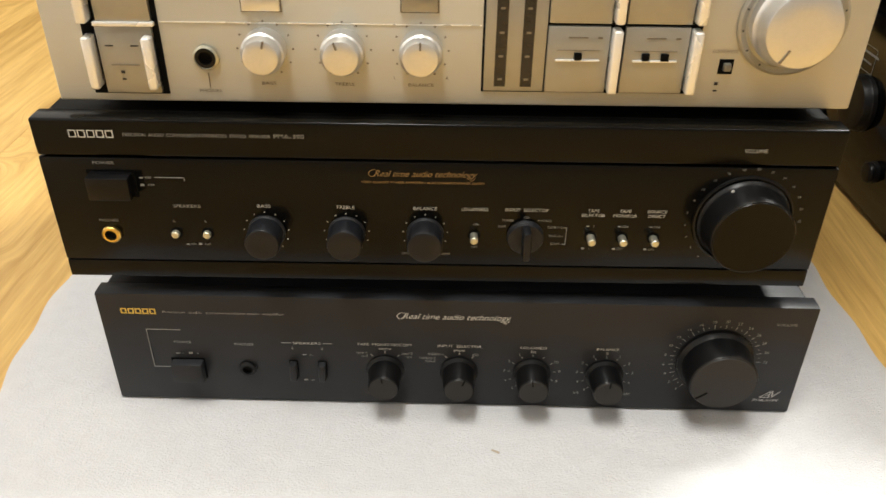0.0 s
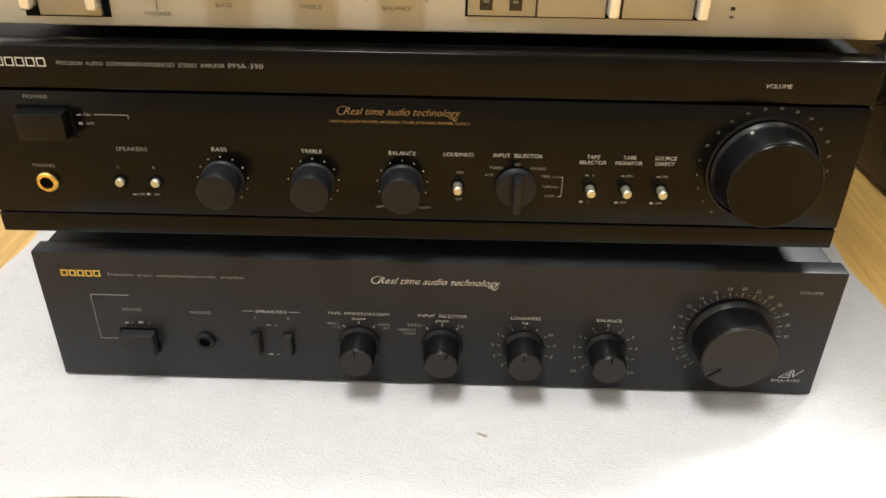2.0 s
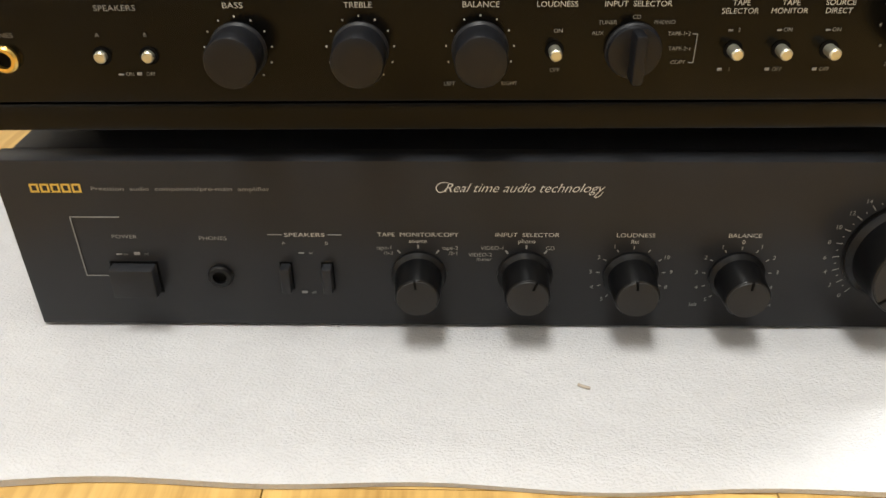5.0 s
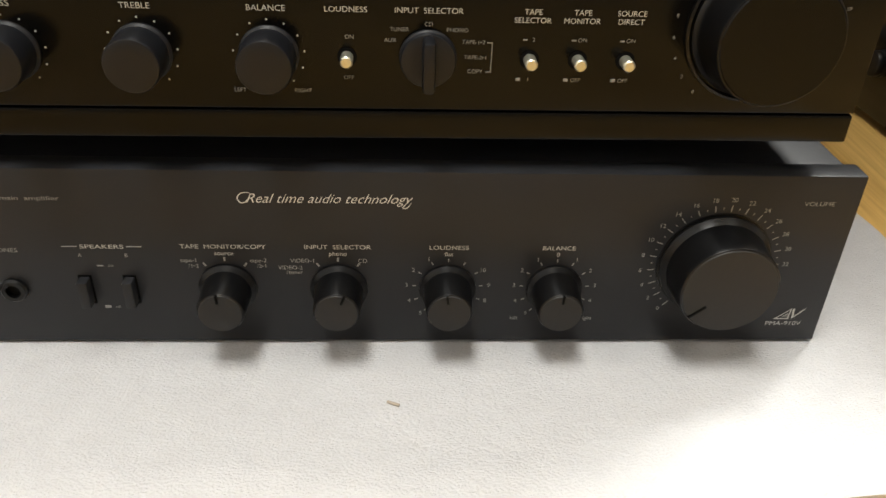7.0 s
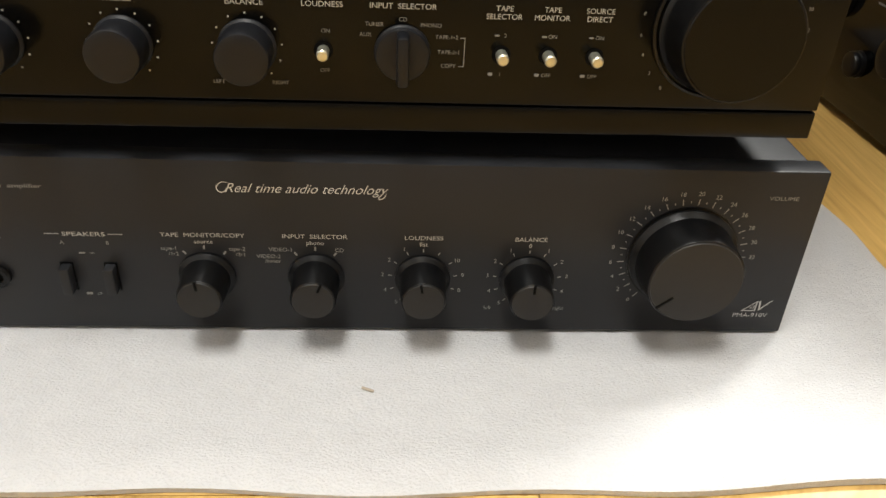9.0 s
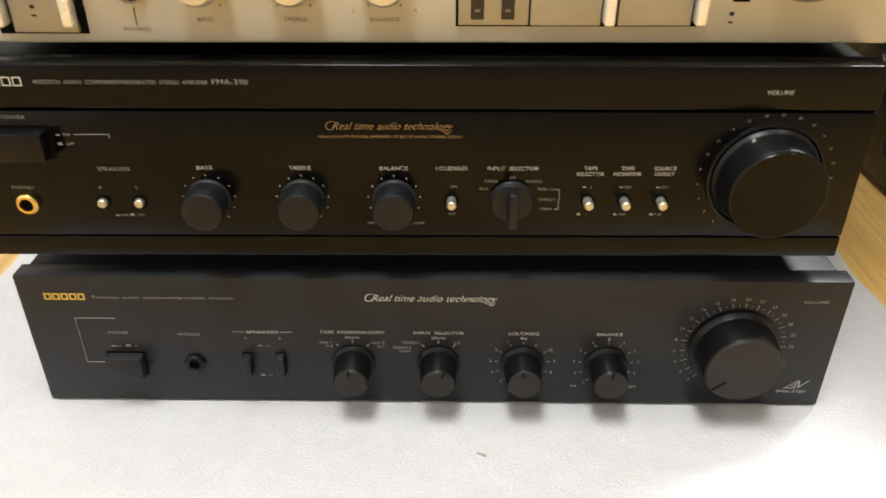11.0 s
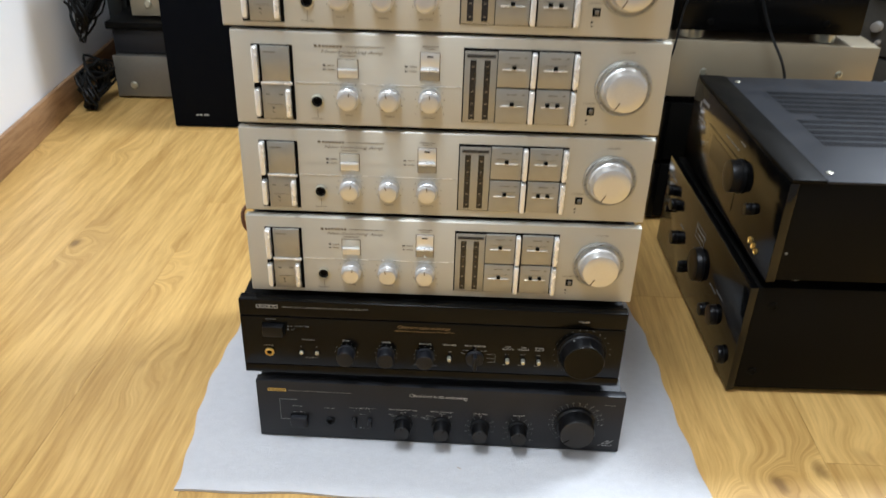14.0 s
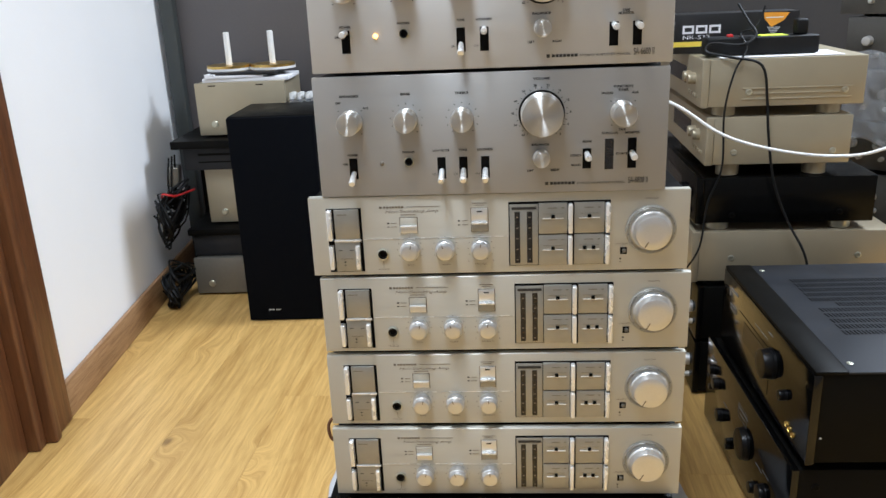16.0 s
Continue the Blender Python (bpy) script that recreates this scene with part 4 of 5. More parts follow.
    slot(-0.151, 0.0200, 0.0435, 0.0385 if lit else 0.0235, "POWER", 0.0470)
    if lit:
        slots = ((-0.0290, 0.0180, 0.0425, 0.0225, "TONE", 0.050), (-0.0045, 0.0180, 0.0425, 0.0375, "LOUDNESS", 0.050), (0.1290, 0.0185, 0.0425, 0.0370, "", 0), (0.1530, 0.0185, 0.0425, 0.0370, "", 0))
    else:
        slots = ((-0.0530, 0.0185, 0.0425, 0.0245, "LOW FILTER", 0.050), (-0.0290, 0.0185, 0.0425, 0.0245, "TONE", 0.050), (-0.0050, 0.0185, 0.0425, 0.0245, "LOUDNESS", 0.050),
                 (0.1050, 0.0260, 0.0480, 0.0395, "MODE", 0.0555), (0.1530, 0.0255, 0.0585, 0.0395, "MONITOR", 0.0640))
        part("switch_slot", bars([(0.1240, 0.1335, 0.0245, 0.0580)], y=-0.0003), METER, amp, "black switch slot")
        word("DUPLICATE", 0.1290, 0.0640, 0.0023, PRINT_DARK, amp, thick=0.05), word("TAPE", 0.1420, 0.0675, 0.0023, PRINT_DARK, amp, thick=0.05)
        word("STEREO", 0.0930, 0.0405, 0.0023, PRINT_DARK, amp, thick=0.05), word("MONO", 0.0935, 0.0300, 0.0023, PRINT_DARK, amp, thick=0.05)
        word("SOURCE", 0.1420, 0.0415, 0.0023, PRINT_DARK, amp, thick=0.05)
    for s in slots:
        slot(*s)
        if s[0] < 0:
            word("ON", s[0] - 0.0085, 0.0235, 0.0020, PRINT_DARK, amp)
    if lit:
        word("TAPE", 0.1410, 0.0535, 0.0023, PRINT_DARK, amp, thick=0.05), word("MONITOR", 0.1410, 0.0505, 0.0023, PRINT_DARK, amp, thick=0.05)
    word("ON", -0.1600, 0.0370, 0.0023, PRINT_DARK, amp, thick=0.05)
    part("power_lamp", spin(-0.119, 0.0370, [(0.0024, 0), (0.0024, -0.0012), (0.0016, -0.0022), (0, -0.0025)], 16), glow("lit_amber_lamp", (1.0, 0.45, 0.08), 9.0) if lit else PRINT_BROWN, amp, "glowing orange lamp" if lit else "unlit lamp")
    jack(amp, -0.0890, 0.0385, 0.0046, KNOB_BLACK, 0.7)
    part("socket_rim", spin(-0.0890, 0.0385, [(0.0054, -0.0003), (0.0054, -0.0018), (0.0048, -0.0024), (0.0044, -0.0012)], 30), PIN, amp)
    word("PHONES", -0.0890, 0.0490, 0.0023, PRINT_DARK, amp, thick=0.05, fit=0.0135)
    part("brand_mark", bars([(0.0600, 0.0635, 0.0085, 0.0120)] + [(0.0655 + 0.0039 * i, 0.0687 + 0.0039 * i, 0.0088, 0.0118) for i in range(7)]), PRINT_DARK, amp, "dark brand mark")
    word("STEREO AMPLIFIER MODEL", 0.0945, 0.0098, 0.0023, PRINT_DARK, amp, fit=0.052, align="LEFT")
    word("SA-6600 II" if lit else "SA-6800 II", 0.1495, 0.0118, 0.0068, PRINT_DARK, amp, fit=0.0210, align="LEFT")
    return amp


charcoal_amplifier()
gloss_amplifier()
first = champagne_amplifier()
first.matrix_basis = pose(-0.0015, 0.0170, 0.2110, 0, 0, 1.4)
for x, y, z, turn in ((-0.0010, 0.0215, 0.3095, 1.5), (0.0, 0.0215, 0.4085, 1.6), (-0.0055, 0.0215, 0.5060, 1.6)):
    copy_thing(first, pose(x, y, z, 0, 0, turn))
silver_amplifier(False).matrix_basis = pose(-0.0118, 0.017, 0.6005, 0, 0, 0.7)
silver_amplifier(True).matrix_basis = pose(-0.0100, 0.018, 0.7370, 0, 0, 0.7)

# ---- black receivers beside the stack, fronts turned to the stack ----


def placed(ob, x, y, z, turn=0.0):
    """Stands a unit so that its own x runs towards the camera and its front faces -x; x, y is the far end of the front."""
    ob.matrix_basis = pose(x, y, z, 0, 0, turn - 90)
    return ob


def side_screws(amp, x, places, mat, r=0.005):
    """Screw heads on the end of the case that is nearest to the camera."""
    for sy, sz in places:
        own = spin(0, 0, [(r, 0), (r, -0.0012), (r * 0.6, -0.0022), (r * 0.55, -0.0012), (0, -0.0010)], 16)
        bmesh.ops.transform(own, matrix=Matrix.Translation((x, sy, sz)) @ Matrix.Rotation(math.pi / 2, 4, "Z"), verts=own.verts)
        part("screw", own, mat, amp)


def lower_receiver():
    amp = thing("receiver", "black glossy receiver with many knobs, lying on the oak floor", "receiver")
    w, h = 0.440, 0.164
    part("front_panel", box(0, w, 0, 0.010, 0, h, 0.0012), MIRROR_BLACK, amp, "mirror-glossy black front panel")
    part("case", box(0.003, w - 0.003, 0.0102, 0.36, 0.002, h - 0.001, 0.002), STEEL_BLACK, amp, "black sheet-steel case")
    feet(amp, (0.05, 0.39), (0.05, 0.30), 0.003, -0.0055, 0.016)
    for bx, bz, r, d in ((0.045, 0.118, 0.010, 0.018), (0.075, 0.105, 0.011, 0.020), (0.040, 0.080, 0.006, 0.012), (0.110, 0.060, 0.012, 0.020), (0.165, 0.040, 0.006, 0.014),
                         (0.165, 0.030, 0.006, 0.014), (0.245, 0.085, 0.027, 0.024), (0.300, 0.040, 0.010, 0.018), (0.345, 0.060, 0.015, 0.022), (0.400, 0.030, 0.013, 0.018)):
        knob(amp, bx, bz, r, r * 0.94, d * 0.48, KNOB_BLACK, skirt_len=0.003)
    part("lettering_bar", bars([(0.03, 0.06, 0.138, 0.140), (0.20, 0.25, 0.128, 0.130), (0.21, 0.24, 0.120, 0.1215), (0.30, 0.33, 0.085, 0.0865), (0.33, 0.36, 0.092, 0.0935), (0.12, 0.14, 0.09, 0.0915)]), PRINT_GREY, amp)
    part("panel_line", bars([(0.20, 0.245, 0.135, 0.1355), (0.20, 0.245, 0.112, 0.1125), (0.20, 0.2005, 0.112, 0.1355), (0.2445, 0.245, 0.112, 0.1355)]), PRINT_GREY, amp)
    side_screws(amp, w - 0.003, ((0.03, 0.030), (0.035, 0.135), (0.30, 0.03)), STEEL_BLACK, 0.006)
    return placed(amp, 0.3745, 0.577, 0.006, 1.8)


def upper_receiver():
    amp = thing("receiver", "black receiver with a dusty vented top, stacked on another receiver", "receiver")
    w, h = 0.416, 0.139
    part("front_panel", box(0, w, 0, 0.012, 0, h - 0.004, 0.0015), MIRROR_BLACK, amp, "mirror-glossy black front panel")
    part("top_rail", box(0, w, 0.001, 0.044, h - 0.0038, h + 0.0015, 0.0018), STEEL_BLACK, amp)
    part("case", box(0.003, w - 0.003, 0.0122, 0.36, 0.002, h - 0.004, 0.001), STEEL_BLACK, amp, "black sheet-steel case")
    part("top_cover", box(0.001, w - 0.001, 0.0445, 0.36, h - 0.0038, h, 0.0014), DUSTY, amp, "dusty grey-black vented cover")
    own = bmesh.new()
    for r in range(11):
        for c in range(46):
            x, y = 0.075 + 0.021 * r, 0.085 + 0.0056 * c
            if 4 < r < 6 and c < 6:
                continue
            v = [own.verts.new((x + a, y + b, h + 0.0004)) for a, b in ((0, 0), (0.015, 0.002), (0.015, 0.0050), (0, 0.0030))]
            own.faces.new(v)
    bmesh.ops.recalc_face_normals(own, faces=own.faces[:])
    tagged(part("vent_grille", own, DARK, amp, smooth=0), kind="stuff")
    for sx, sy in ((0.390, 0.055), (0.030, 0.055)):
        part("screw", upright(sx, sy, [(0.0045, h), (0.0045, h + 0.001), (0.0025, h + 0.0018), (0, h + 0.0012)], 14), PIN, amp)
    feet(amp, (0.05, 0.37), (0.05, 0.30), 0.003, -0.0128, 0.020, PIN)
    knob(amp, 0.265, 0.078, 0.024, 0.022, 0.018, KNOB_BLACK, name="volume_knob", seg=56)
    knob(amp, 0.330, 0.060, 0.008, 0.0075, 0.012, KNOB_BLACK)
    for i, bx in enumerate((0.345, 0.357, 0.369)):
        part("input_socket", spin(bx, 0.022 - 0.002 * i, [(0.0042, 0), (0.0042, -0.0025), (0.0034, -0.0030), (0.003, -0.0015), (0, -0.0015)], 18), BRASS, amp, "brass front socket")
    part("display_window", bars([(0.125, 0.225, 0.050, 0.085)], y=-0.0005), METER, amp, "smoked display window")
    part("lettering_bar", bars([(0.050, 0.085, 0.112, 0.117), (0.045, 0.080, 0.085, 0.0875), (0.045, 0.080, 0.078, 0.0795), (0.040, 0.046, 0.100, 0.110), (0.18, 0.24, 0.105, 0.1062), (0.24, 0.26, 0.118, 0.1195)]), PRINT_GREY, amp)
    part("lid_line", bars([(0.10, 0.255, 0.0935, 0.0942), (0.255, 0.2557, 0.02, 0.0942)], y=-0.0005), DARK, amp)
    side_screws(amp, w - 0.003, ((0.018, 0.040),), PIN, 0.0016)
    return placed(amp, 0.3865, 0.545, 0.1835, 1.9)


DUSTY = material("dusty_black_steel", (0.020, 0.0215, 0.0255), rough=0.46, spec=0.22, vary=0.3, scale=16, bump=0.00004, fine=40)
lower_receiver()
upper_receiver()

# ---- stack of gold and black units behind them ----


def side_unit(w, deep, h, mat, label, foot, foot_mat, screws, group="", trim_panel=False):
    amp = thing("disc_player", label, "hi-fi unit", group=group)
    part("front_panel", box(0, w, 0, 0.014, 0, h, 0.0020, 3), mat, amp)
    part("case", box(0.003, w - 0.003, 0.0142, deep, 0.001, h - 0.0008, 0.0020), mat, amp)
    feet(amp, (0.045, w - 0.035), (0.05, deep - 0.05), 0.002, -foot, 0.021, foot_mat)
    part("display_window", bars([(0.12, 0.30, h * 0.35, h * 0.72)], y=-0.0006), METER, amp, "black display window")
    for bx in (0.335, 0.375):
        knob(amp, bx, h * 0.55, 0.011, 0.010, 0.014, mat, skirt_len=0.003)
    for bx in (0.33, 0.35, 0.37, 0.39):
        part("push_button", box(bx, bx + 0.012, -0.003, 0.001, h * 0.18, h * 0.26, 0.0006), mat, amp)
    side_screws(amp, w - 0.003, screws, PIN if mat in (GOLD, BRONZE) else STEEL_BLACK, 0.0062)
    if trim_panel:
        own = bmesh.new()
        for z, y0, y1 in ((0.013, 0.073, 0.264), (0.0225, 0.093, 0.244), (0.032, 0.073, 0.264)):
            box(w - 0.004, w - 0.0012, y0, y1, z, z + 0.0028, 0.0011, bm=own)
        part("side_ribs", own, mat, amp, "raised ribs on the side")
    return amp


placed(side_unit(0.434, 0.37, 0.102, BRONZE, "dull bronze-gold amplifier at the bottom of the side stack", 0.012, RUBBER, ((0.075, 0.048), (0.31, 0.052))), 0.352, 1.094, 0.248)
placed(side_unit(0.434, 0.327, 0.090, BLACK_B, "black disc player with silver feet between gold units", 0.0158, PIN, ((0.07, 0.016), (0.265, 0.020))), 0.354, 1.094, 0.366)
placed(side_unit(0.434, 0.259, 0.090, GOLD, "champagne gold disc player stacked on a black one", 0.0228, GOLD, ((0.052, 0.024), (0.228, 0.024)), "gold disc players"), 0.366, 1.094, 0.479)
placed(side_unit(0.434, 0.287, 0.0875, GOLD, "champagne gold disc player with ribbed side, on the stack top", 0.0173, GOLD, ((0.085, 0.027), (0.252, 0.027)), "gold disc players", True), 0.352, 1.094, 0.5865)


def dark_unit(w, deep, h, label, group, knobs, face=None):
    amp = thing("stereo_amplifier", label, "amplifier", group=group)
    part("front_panel", box(0, w, 0, 0.012, 0, h, 0.0012), face or BLACK_B, amp)
    part("case", box(0.003, w - 0.003, 0.0122, deep, 0.002, h - 0.001, 0.0015), STEEL_BLACK, amp)
    feet(amp, (0.05, w - 0.05), (0.05, deep - 0.05), 0.003, -0.0065, 0.016)
    for bx, bz, r, d in knobs:
        knob(amp, bx, bz, r * 1.25, r * 1.12, d, ALU_KNOB, skirt_len=0.004)
    return amp


KNOBS = [(0.07, 0.028, 0.0045, 0.014), (0.12, 0.028, 0.0045, 0.014), (0.17, 0.028, 0.0045, 0.014), (0.235, 0.028, 0.0045, 0.014), (0.29, 0.095, 0.006, 0.012), (0.40, 0.026, 0.0045, 0.014), (0.05, 0.060, 0.009, 0.016), (0.11, 0.060, 0.009, 0.016), (0.16, 0.060, 0.009, 0.016), (0.21, 0.060, 0.009, 0.016), (0.26, 0.060, 0.009, 0.016), (0.33, 0.070, 0.017, 0.020), (0.39, 0.055, 0.010, 0.016)]
under = dark_unit(0.434, 0.37, 0.112, "black amplifier with silver knobs near the floor", "black amplifiers with silver knobs", KNOBS)
placed(under, 0.368, 1.094, 0.0065)
copy_thing(under, pose(0.368, 1.094, 0.1250, 0, 0, -90))
# stack further off, turned half towards the camera
far = dark_unit(0.434, 0.30, 0.112, "grey-fronted amplifier with silver knobs in the far stack", "far stack of amplifiers", KNOBS, FAR_FACE)
placed(far, 0.775, 1.155, 0.0065, 46)
for i in range(1, 7):
    copy_thing(far, pose(0.775 + 0.010 * math.sin(3 * i), 1.155 + 0.01 * math.cos(2 * i), 0.0065 + 0.1185 * i, 0, 0, -44 + 2.5 * math.sin(5 * i)))
cap = dark_unit(0.42, 0.28, 0.10, "black unit on top of the far stack", "", [(0.06, 0.05, 0.006, 0.010)])
placed(cap, 0.790, 1.150, 0.8365, 44)

# ---- loose things on the gold stack ----
CARTON = material("black_carton", (0.012, 0.012, 0.013), rough=0.4, vary=0.2, scale=30)
ORANGE = material("orange_print", (0.80, 0.33, 0.03), rough=0.5, vary=0.05)
YELLOW = material("yellow_print", (0.80, 0.62, 0.08), rough=0.5, vary=0.05)
LIME = material("lime_tape", (0.62, 0.75, 0.05), rough=0.5, vary=0.08)
RED = material("red_plastic", (0.60, 0.03, 0.03), rough=0.4, vary=0.08)
PAPER = material("white_paper", (0.78, 0.78, 0.80), rough=0.7, vary=0.03)
WHITE_PLASTIC = material("white_plastic", (0.75, 0.75, 0.73), rough=0.4, vary=0.04)

carton = thing("carton", "black cardboard box with white and orange print, on the gold player", "box", pose(0.318, 0.775, 0.6745, 0, 0, 2))
part("box_body", box(0, 0.235, 0, 0.075, 0, 0.073, 0.0012), CARTON, carton)
for x0 in (0.018, 0.043, 0.068):
    part("brand_glyph", glyph(x0, x0 + 0.0215, 0.0370, 0.0525, 0.0040), PAPER, carton, "white brand mark", smooth=0)
word("NK-533", 0.018, 0.0300, 0.0070, PAPER, carton, align="LEFT", fit=0.050)
part("stripe", bars([(0.0, 0.055, 0.0130, 0.0225)]), YELLOW, carton, "yellow stripe")
own = bmesh.new()
own.faces.new([own.verts.new((px, -0.0006, pz)) for px, pz in ((0.184, 0.044), (0.206, 0.056), (0.216, 0.070), (0.168, 0.0715), (0.170, 0.060))])
part("badge", own, ORANGE, carton, "orange badge")
part("stripe", bars([(0.172, 0.205, 0.0610, 0.0628)], y=-0.0009), PAPER, carton)
part("stripe", bars([(0.176 + 0.002 * i, 0.200 - 0.002 * i, 0.0430 - 0.0030 * i, 0.0440 - 0.0030 * i) for i in range(5)]), PAPER, carton)

strip = thing("power_strip", "black power strip with a red switch and lime tape", "power strip", pose(0.364, 0.690, 0.6765, 0, 0, 1.5))
part("strip_body", box(0, 0.200, 0, 0.045, 0, 0.032, 0.004, 3), RUBBER, strip)
part("switch", box(0.040, 0.049, 0.010, 0.024, 0.0315, 0.0365, 0.001), RED, strip, "red switch")
part("tape", box(0.096, 0.145, 0.004, 0.040, 0.0318, 0.0332, 0.0004), LIME, strip, "lime yellow tape")
part("plug", box(0.160, 0.182, 0.010, 0.034, 0.0315, 0.0600, 0.005, 3), RUBBER, strip, "black plug")
part("socket_face", box(0.052, 0.092, 0.008, 0.038, 0.0316, 0.0326, 0.0003), CARTON, strip)
sheet = tagged(obj("paper_sheet", box(0.385, 0.600, 0.668, 0.760, 0.6741, 0.6755, 0.0004), PAPER), "white paper sheet under the power strip", "paper")

tube([(0.15, 0.70, 0.640), (0.24, 0.66, 0.622), (0.305, 0.62, 0.598), (0.38, 0.60, 0.549), (0.47, 0.60, 0.520), (0.575, 0.60, 0.506), (0.66, 0.60, 0.518), (0.80, 0.62, 0.58), (0.95, 0.70, 0.72)], 0.0030, WHITE_PLASTIC, "white_cable", "thick white cable sagging across the side stack", "cable")
tube([(0.470, 0.720, 0.760), (0.455, 0.71, 0.725), (0.425, 0.70, 0.715), (0.430, 0.672, 0.690), (0.405, 0.648, 0.650), (0.392, 0.646, 0.580), (0.394, 0.645, 0.480), (0.372, 0.645, 0.410), (0.362, 0.640, 0.330), (0.340, 0.64, 0.285)], 0.0018, RUBBER, "black_cable", "black mains cable hanging down the gold units", "cable")
tube([(0.425, 0.73, 0.765), (0.440, 0.71, 0.735), (0.450, 0.69, 0.712), (0.420, 0.672, 0.697), (0.370, 0.68, 0.700), (0.360, 0.67, 0.686), (0.400, 0.655, 0.677), (0.452, 0.648, 0.662), (0.466, 0.648, 0.600), (0.472, 0.645, 0.540), (0.488, 0.640, 0.450), (0.515, 0.630, 0.380), (0.540, 0.608, 0.330), (0.552, 0.605, 0.290), (0.560, 0.610, 0.240)], 0.0024, RUBBER, "black_cable", "black mains cable looping from the power strip", "cable")
tube([(-0.216, 0.05, 0.262), (-0.226, 0.045, 0.272), (-0.229, 0.05, 0.288), (-0.222, 0.055, 0.296), (-0.214, 0.06, 0.290)], 0.0022, JAMB, "brown_cable", "short brown cable loop beside the stack", "cable")

# crumpled clear plastic hanging on the far stack
CLEAR = bpy.data.materials.new("clear_plastic")
CLEAR.use_nodes = True
cb = CLEAR.node_tree.nodes["Principled BSDF"]
cb.inputs["Base Color"].default_value = (0.85, 0.87, 0.9, 1)
cb.inputs["Roughness"].default_value, cb.inputs["Transmission Weight"].default_value, cb.inputs["IOR"].default_value = 0.14, 0.80, 1.35
bm = bmesh.new()
grid = {}
for i in range(25):
    for j in range(31):
        u, z = 0.16 * i / 24, 0.44 + 0.20 * j / 30
        fold = 0.026 * noise.noise((u * 13, z * 9, 1)) + 0.020 * abs(noise.noise((u * 34, z * 26, 4)))
        grid[i, j] = bm.verts.new((0.760 + 0.72 * u - 0.69 * fold, 1.075 - 0.69 * u - 0.72 * fold, z + 0.02 * noise.noise((u * 12, 7, z * 3))))
for i in range(24):
    for j in range(30):
        bm.faces.new((grid[i, j], grid[i + 1, j], grid[i + 1, j + 1], grid[i, j + 1]))
bag = obj("plastic_bag", bm, CLEAR, 15)
sol = bag.modifiers.new("thick", "SOLIDIFY")
sol.thickness = 0.0008
tagged(bag, "crumpled clear plastic bag hanging over the far units", "plastic bag")

# ---- loudspeaker and rack at the far end ----
CLOTH = material("black_speaker_cloth", (0.0024, 0.003, 0.0048), rough=0.9, vary=0.15, scale=40, bump=0.0002, fine=30, spec=0.08)
speaker = thing("loudspeaker", "tall black floor loudspeaker with a cloth front", "loudspeaker", pose(-0.578, 1.055, 0, 0, 0, 3))
part("cabinet", box(-0.108, 0.108, 0.012, 0.27, 0.0, 0.535, 0.003), STEEL_BLACK, speaker, "black wooden cabinet")
part("grille", box(-0.1075, 0.1075, 0.0, 0.0115, 0.002, 0.533, 0.003), CLOTH, speaker, "black cloth grille")
part("brand_mark", bars([(-0.055, -0.048, 0.030, 0.033), (-0.046, -0.040, 0.030, 0.034), (-0.036, -0.024, 0.030, 0.033)], y=-0.0006), PRINT_WHITE, speaker)

rack = thing("av_rack", "low black open rack holding silver units", "rack", pose(-0.69, 1.24, 0, 0, 0, 3))
part("top_board", box(-0.225, 0.28, 0.0, 0.28, 0.425, 0.447, 0.003), STEEL_BLACK, rack)
part("shelf", box(-0.215, 0.27, 0.01, 0.27, 0.178, 0.196, 0.002), STEEL_BLACK, rack)
for bx in (-0.210, 0.250):
    part("side_panel", box(bx - 0.008, bx + 0.008, 0.19, 0.27, 0.0, 0.425, 0.002), STEEL_BLACK, rack)


def silver_box(x0, x1, y0, y1, z0, z1, label, mat, turn=3):
    w = x1 - x0
    amp = thing("power_amplifier", label, "amplifier", pose((x0 + x1) / 2, y0, z0, 0, 0, turn), group="silver units in the rack")
    part("front_panel", box(-w / 2, w / 2, 0, 0.012, 0, z1 - z0, 0.0015), mat, amp)
    part("case", box(-w / 2 + 0.003, w / 2 - 0.003, 0.0122, y1 - y0, 0.001, z1 - z0 - 0.001, 0.0015), mat, amp)
    part("power_button", spin(-w / 2 + 0.045, 0.030, [(0.0095, 0), (0.0095, -0.002), (0.0080, -0.003), (0.0070, -0.002), (0.0060, -0.004), (0, -0.0045)], 22), PIN, amp, "round power button")
    feet(amp, (-w / 2 + 0.04, w / 2 - 0.04), (0.04, y1 - y0 - 0.04), 0.002, -0.006, 0.015)
    return amp


top_amp = silver_box(-0.845, -0.600, 1.285, 1.50, 0.4535, 0.594, "champagne silver unit on top of the black rack", GOLD)
part("vent", bars([(-0.085, -0.065, 0.131, 0.134), (0.045, 0.065, 0.131, 0.134)], y=-0.0006), DARK, top_amp)
silver_box(-0.854, -0.55, 1.30, 1.50, 0.2020, 0.360, "champagne silver unit standing on the rack shelf", GOLD)
silver_box(-0.898, -0.55, 1.245, 1.49, 0.0065, 0.112, "dull silver unit lying on the floor under the rack", DULL)
tuner = thing("tuner", "black tuner unit lying on the silver unit under the rack", "tuner", pose(-0.73, 1.262, 0.112, 0, 0, 3))
part("front_panel", box(-0.165, 0.165, 0, 0.010, 0.003, 0.062, 0.001), BLACK_A, tuner)
part("case", box(-0.163, 0.163, 0.0102, 0.22, 0.004, 0.061, 0.001), STEEL_BLACK, tuner)
feet(tuner, (-0.13, 0.13), (0.03, 0.19), 0.005, 0.0, 0.012)
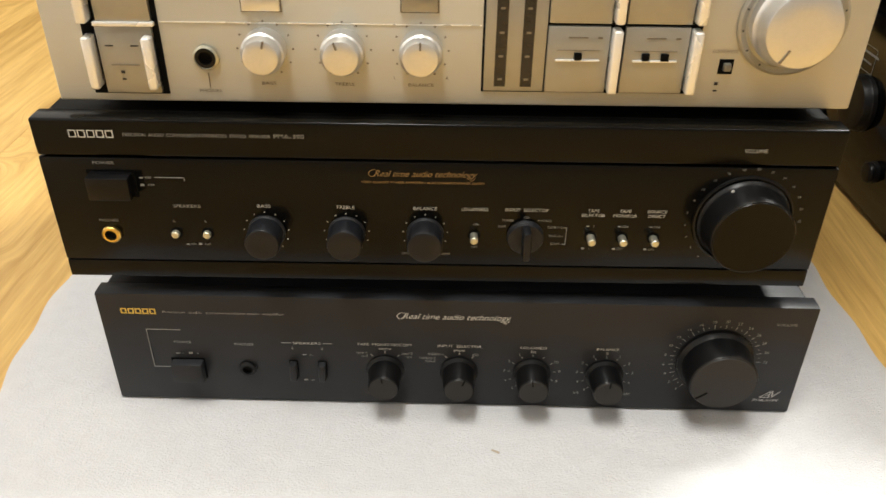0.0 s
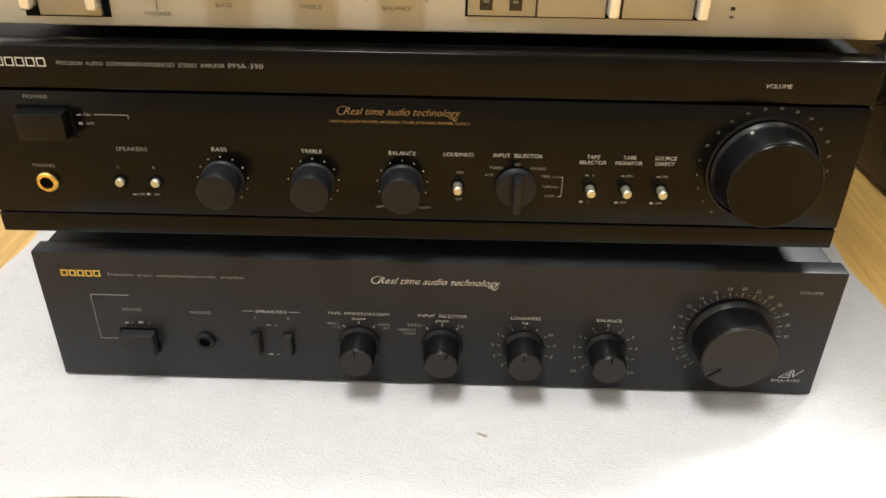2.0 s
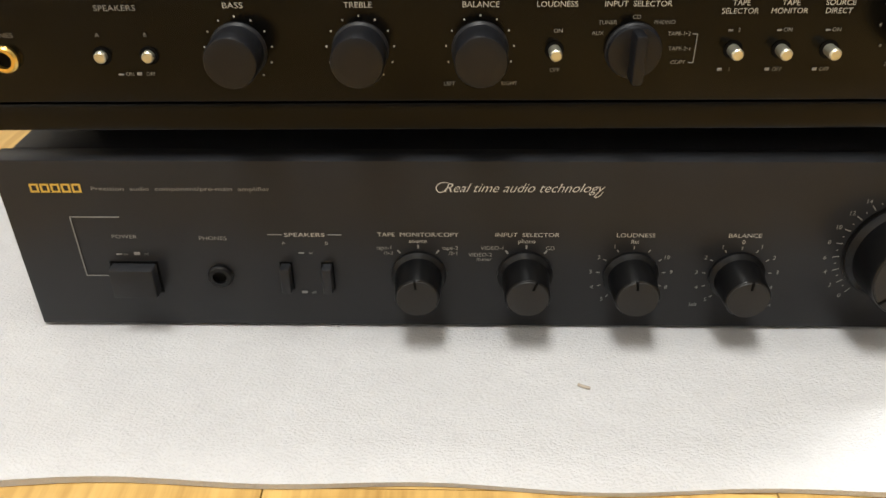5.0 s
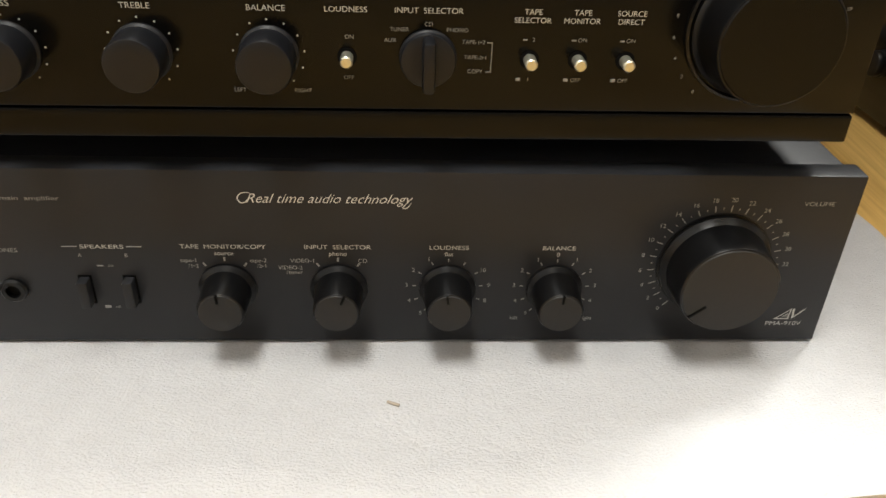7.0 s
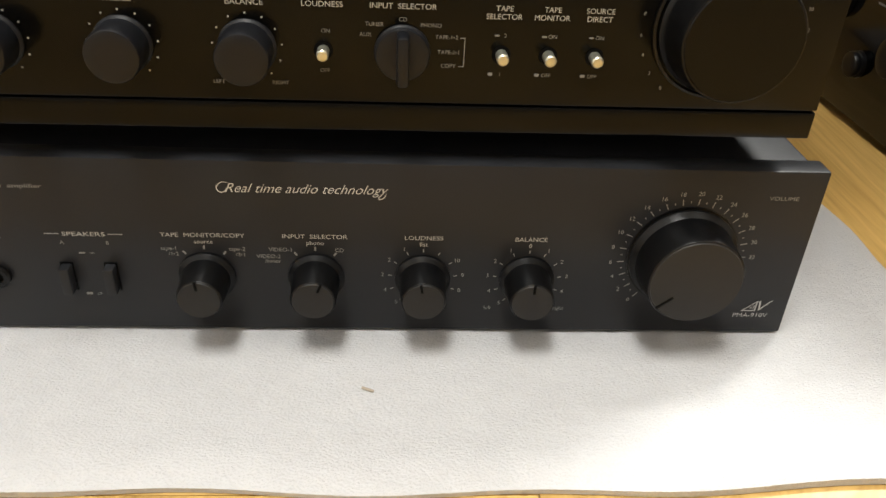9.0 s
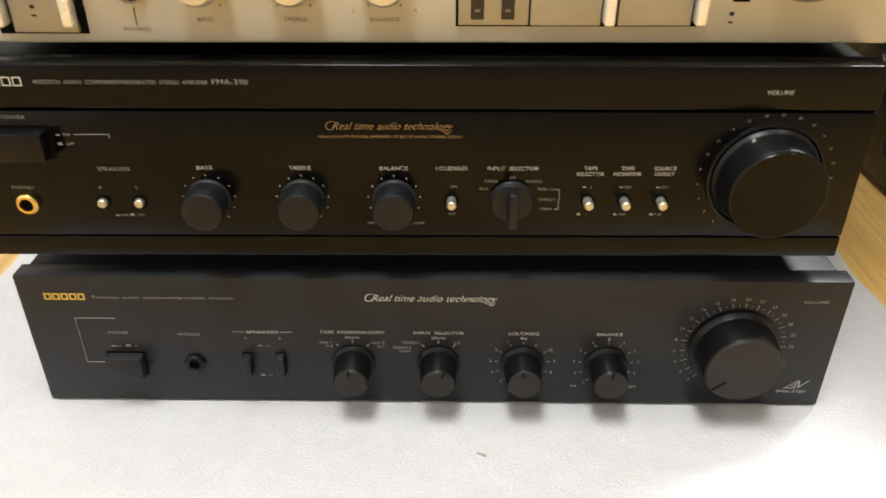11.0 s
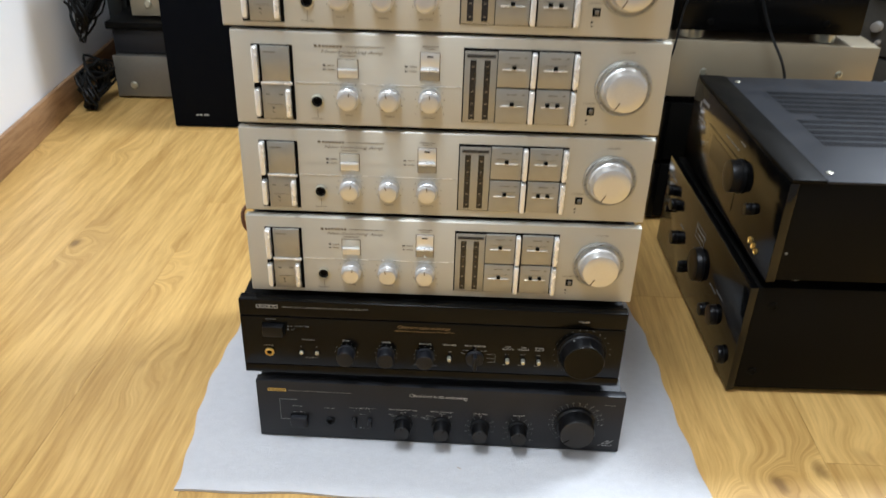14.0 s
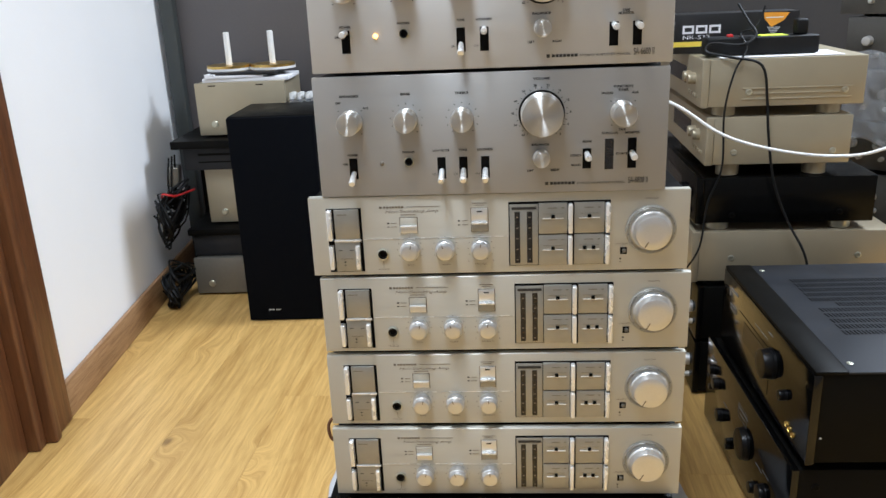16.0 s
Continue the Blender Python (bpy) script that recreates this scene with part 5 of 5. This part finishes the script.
deck = thing("tape_deck", "black slim deck hanging under the rack top", "tape deck", pose(-0.735, 1.27, 0.3605, 0, 0, 3))
part("front_panel", box(-0.16, 0.16, 0, 0.010, 0.0, 0.062, 0.001), BLACK_A, deck)
part("case", box(-0.158, 0.158, 0.0102, 0.22, 0.002, 0.061, 0.001), STEEL_BLACK, deck)
part("groove", bars([(-0.12, 0.12, 0.040, 0.046), (-0.12, 0.12, 0.020, 0.024)], y=-0.0006), STEEL_BLACK, deck)

for sx, sy in ((-0.772, 1.37), (-0.652, 1.38)):
    spindle = thing("disc_spindle", "white plastic disc spindle with golden discs", "disc spindle", pose(sx, sy, 0.6200), group="disc spindles")
    part("base", upright(0, 0, [(0, 0), (0.062, 0), (0.062, 0.006), (0, 0.006)], 40), WHITE_PLASTIC, spindle)
    part("disc", upright(0, 0, [(0.0605, 0.0062), (0.0605, 0.013), (0.008, 0.0132), (0.008, 0.0062)], 40), BRASS, spindle, "golden discs")
    part("rod", upright(0, 0, [(0.0085, 0.006), (0.0080, 0.098), (0.0060, 0.100), (0, 0.100)], 20), WHITE_PLASTIC, spindle)
for bx, by, w, d, z, h, turn, mat, lab in ((-0.825, 1.290, 0.235, 0.145, 0.5943, 0.010, 3, PAPER, "white folded papers on the silver unit"), (-0.815, 1.283, 0.160, 0.150, 0.6046, 0.0066, 5, PAPER, "white plastic sleeve on folded papers"), (-0.800, 1.290, 0.175, 0.150, 0.6115, 0.0080, 1, CARTON, "black leaflet on white papers"), (-0.818, 1.288, 0.030, 0.10, 0.6115, 0.004, -12, PAPER, "white note beside a black leaflet")):
    ob = tagged(obj("leaflet", box(0, w, 0, d, 0, h, 0.001), mat), lab, "paper")
    ob.matrix_basis = pose(bx, by, z, 0, 0, turn)
for i in range(7):
    bottle = thing("small_bottle", "small clear bottle with a pale cap", "bottle", pose(-0.585 + 0.022 * (i % 4), 1.30 + 0.025 * (i // 4), 0.447), group="small bottles on the rack")
    part("glass", upright(0, 0, [(0, 0), (0.010, 0), (0.010, 0.086), (0.006, 0.096), (0, 0.096)], 16), CLEAR, bottle)
    part("cap", upright(0, 0, [(0.007, 0.096), (0.007, 0.112), (0, 0.112)], 14), WHITE_PLASTIC, bottle)

rnd = random.Random(4)
for n, (cx, cy, cz, spread, low, count) in enumerate(((-0.940, 1.215, 0.235, 0.070, 0.12, 11), (-0.925, 1.165, 0.055, 0.066, 0.006, 9))):
    for k in range(count):
        pts = []
        start, lean = rnd.uniform(0, 6.3), rnd.uniform(-0.03, 0.03)
        for i in range(10):
            a = start + 1.35 * i
            out = spread * (0.45 + 0.5 * rnd.random())
            pts.append((max(-0.960, min(-0.895, cx + 0.5 * lean + 0.022 * math.sin(2.1 * a))), cy + out * math.cos(a), max(low + 0.004 * rnd.random(), cz + lean + out * 0.95 * math.sin(a))))
        pts.append((-0.900, 1.26 + 0.03 * rnd.random(), (0.30 if n == 0 else 0.05) + 0.04 * rnd.random()))
        tube(pts, rnd.choice((0.0024, 0.0030, 0.0036)), RUBBER, "black_cable", "tangled black cable lying beside the rack" if n else "tangled black cable hanging beside the rack", "cable", 6, 4)
adapter = thing("mains_adapter", "grey mains adapter hanging among black cables", "adapter", pose(-0.938, 1.275, 0.315, 0, 6, 12))
part("adapter_body", box(-0.016, 0.016, -0.025, 0.025, 0.0, 0.058, 0.005, 3), DULL, adapter)
part("cord_grip", upright(0, 0, [(0.006, -0.018), (0.007, 0.002), (0, 0.003)], 14), RUBBER, adapter)
for k in range(3):
    y = 1.225 + 0.02 * k
    tube([(-0.921, y, 0.405), (-0.928, y - 0.004, 0.36 - 0.01 * k), (-0.938, y + 0.006, 0.31), (-0.940, y - 0.01, 0.26)], 0.0026, RUBBER, "black_cable", "black cable dropping from the rack top", "cable", 6, 4)
tube([(-0.945, 1.20, 0.30), (-0.930, 1.18, 0.315), (-0.905, 1.20, 0.305), (-0.890, 1.29, 0.30)], 0.0030, RED, "red_cable", "red cable among the black ones by the rack", "cable")

# ---- floor planks ----
PW, PL, GAP = 0.192, 1.21, 0.0002
plank_meshes = {}


def plank_mesh(wide, long):
    key = (round(wide, 4), round(long, 4))
    if key not in plank_meshes:
        bm = box(GAP, wide - GAP, GAP, long - GAP, -0.0093, 0.0, 0.0002, 1)
        plank_meshes[key] = bpy.data.meshes.new("plank")
        bm.to_mesh(plank_meshes[key])
        bm.free()
        plank_meshes[key].materials.append(LAMINATE)
    return plank_meshes[key]


for i in range(29):
    x = FLOOR_X0 + PW * i
    y = FLOOR_Y0 - (0.37 * i) % PL
    while y < FLOOR_Y1:
        y0, y1 = max(y, FLOOR_Y0), min(y + PL, FLOOR_Y1)
        wide = min(PW, FLOOR_X1 - x)
        if y1 - y0 > 0.01 and wide > 0.01:
            ob = new("plank", plank_mesh(wide, y1 - y0))
            ob.location = (x, y0, 0)
            ob.parent = floor
        y += PL
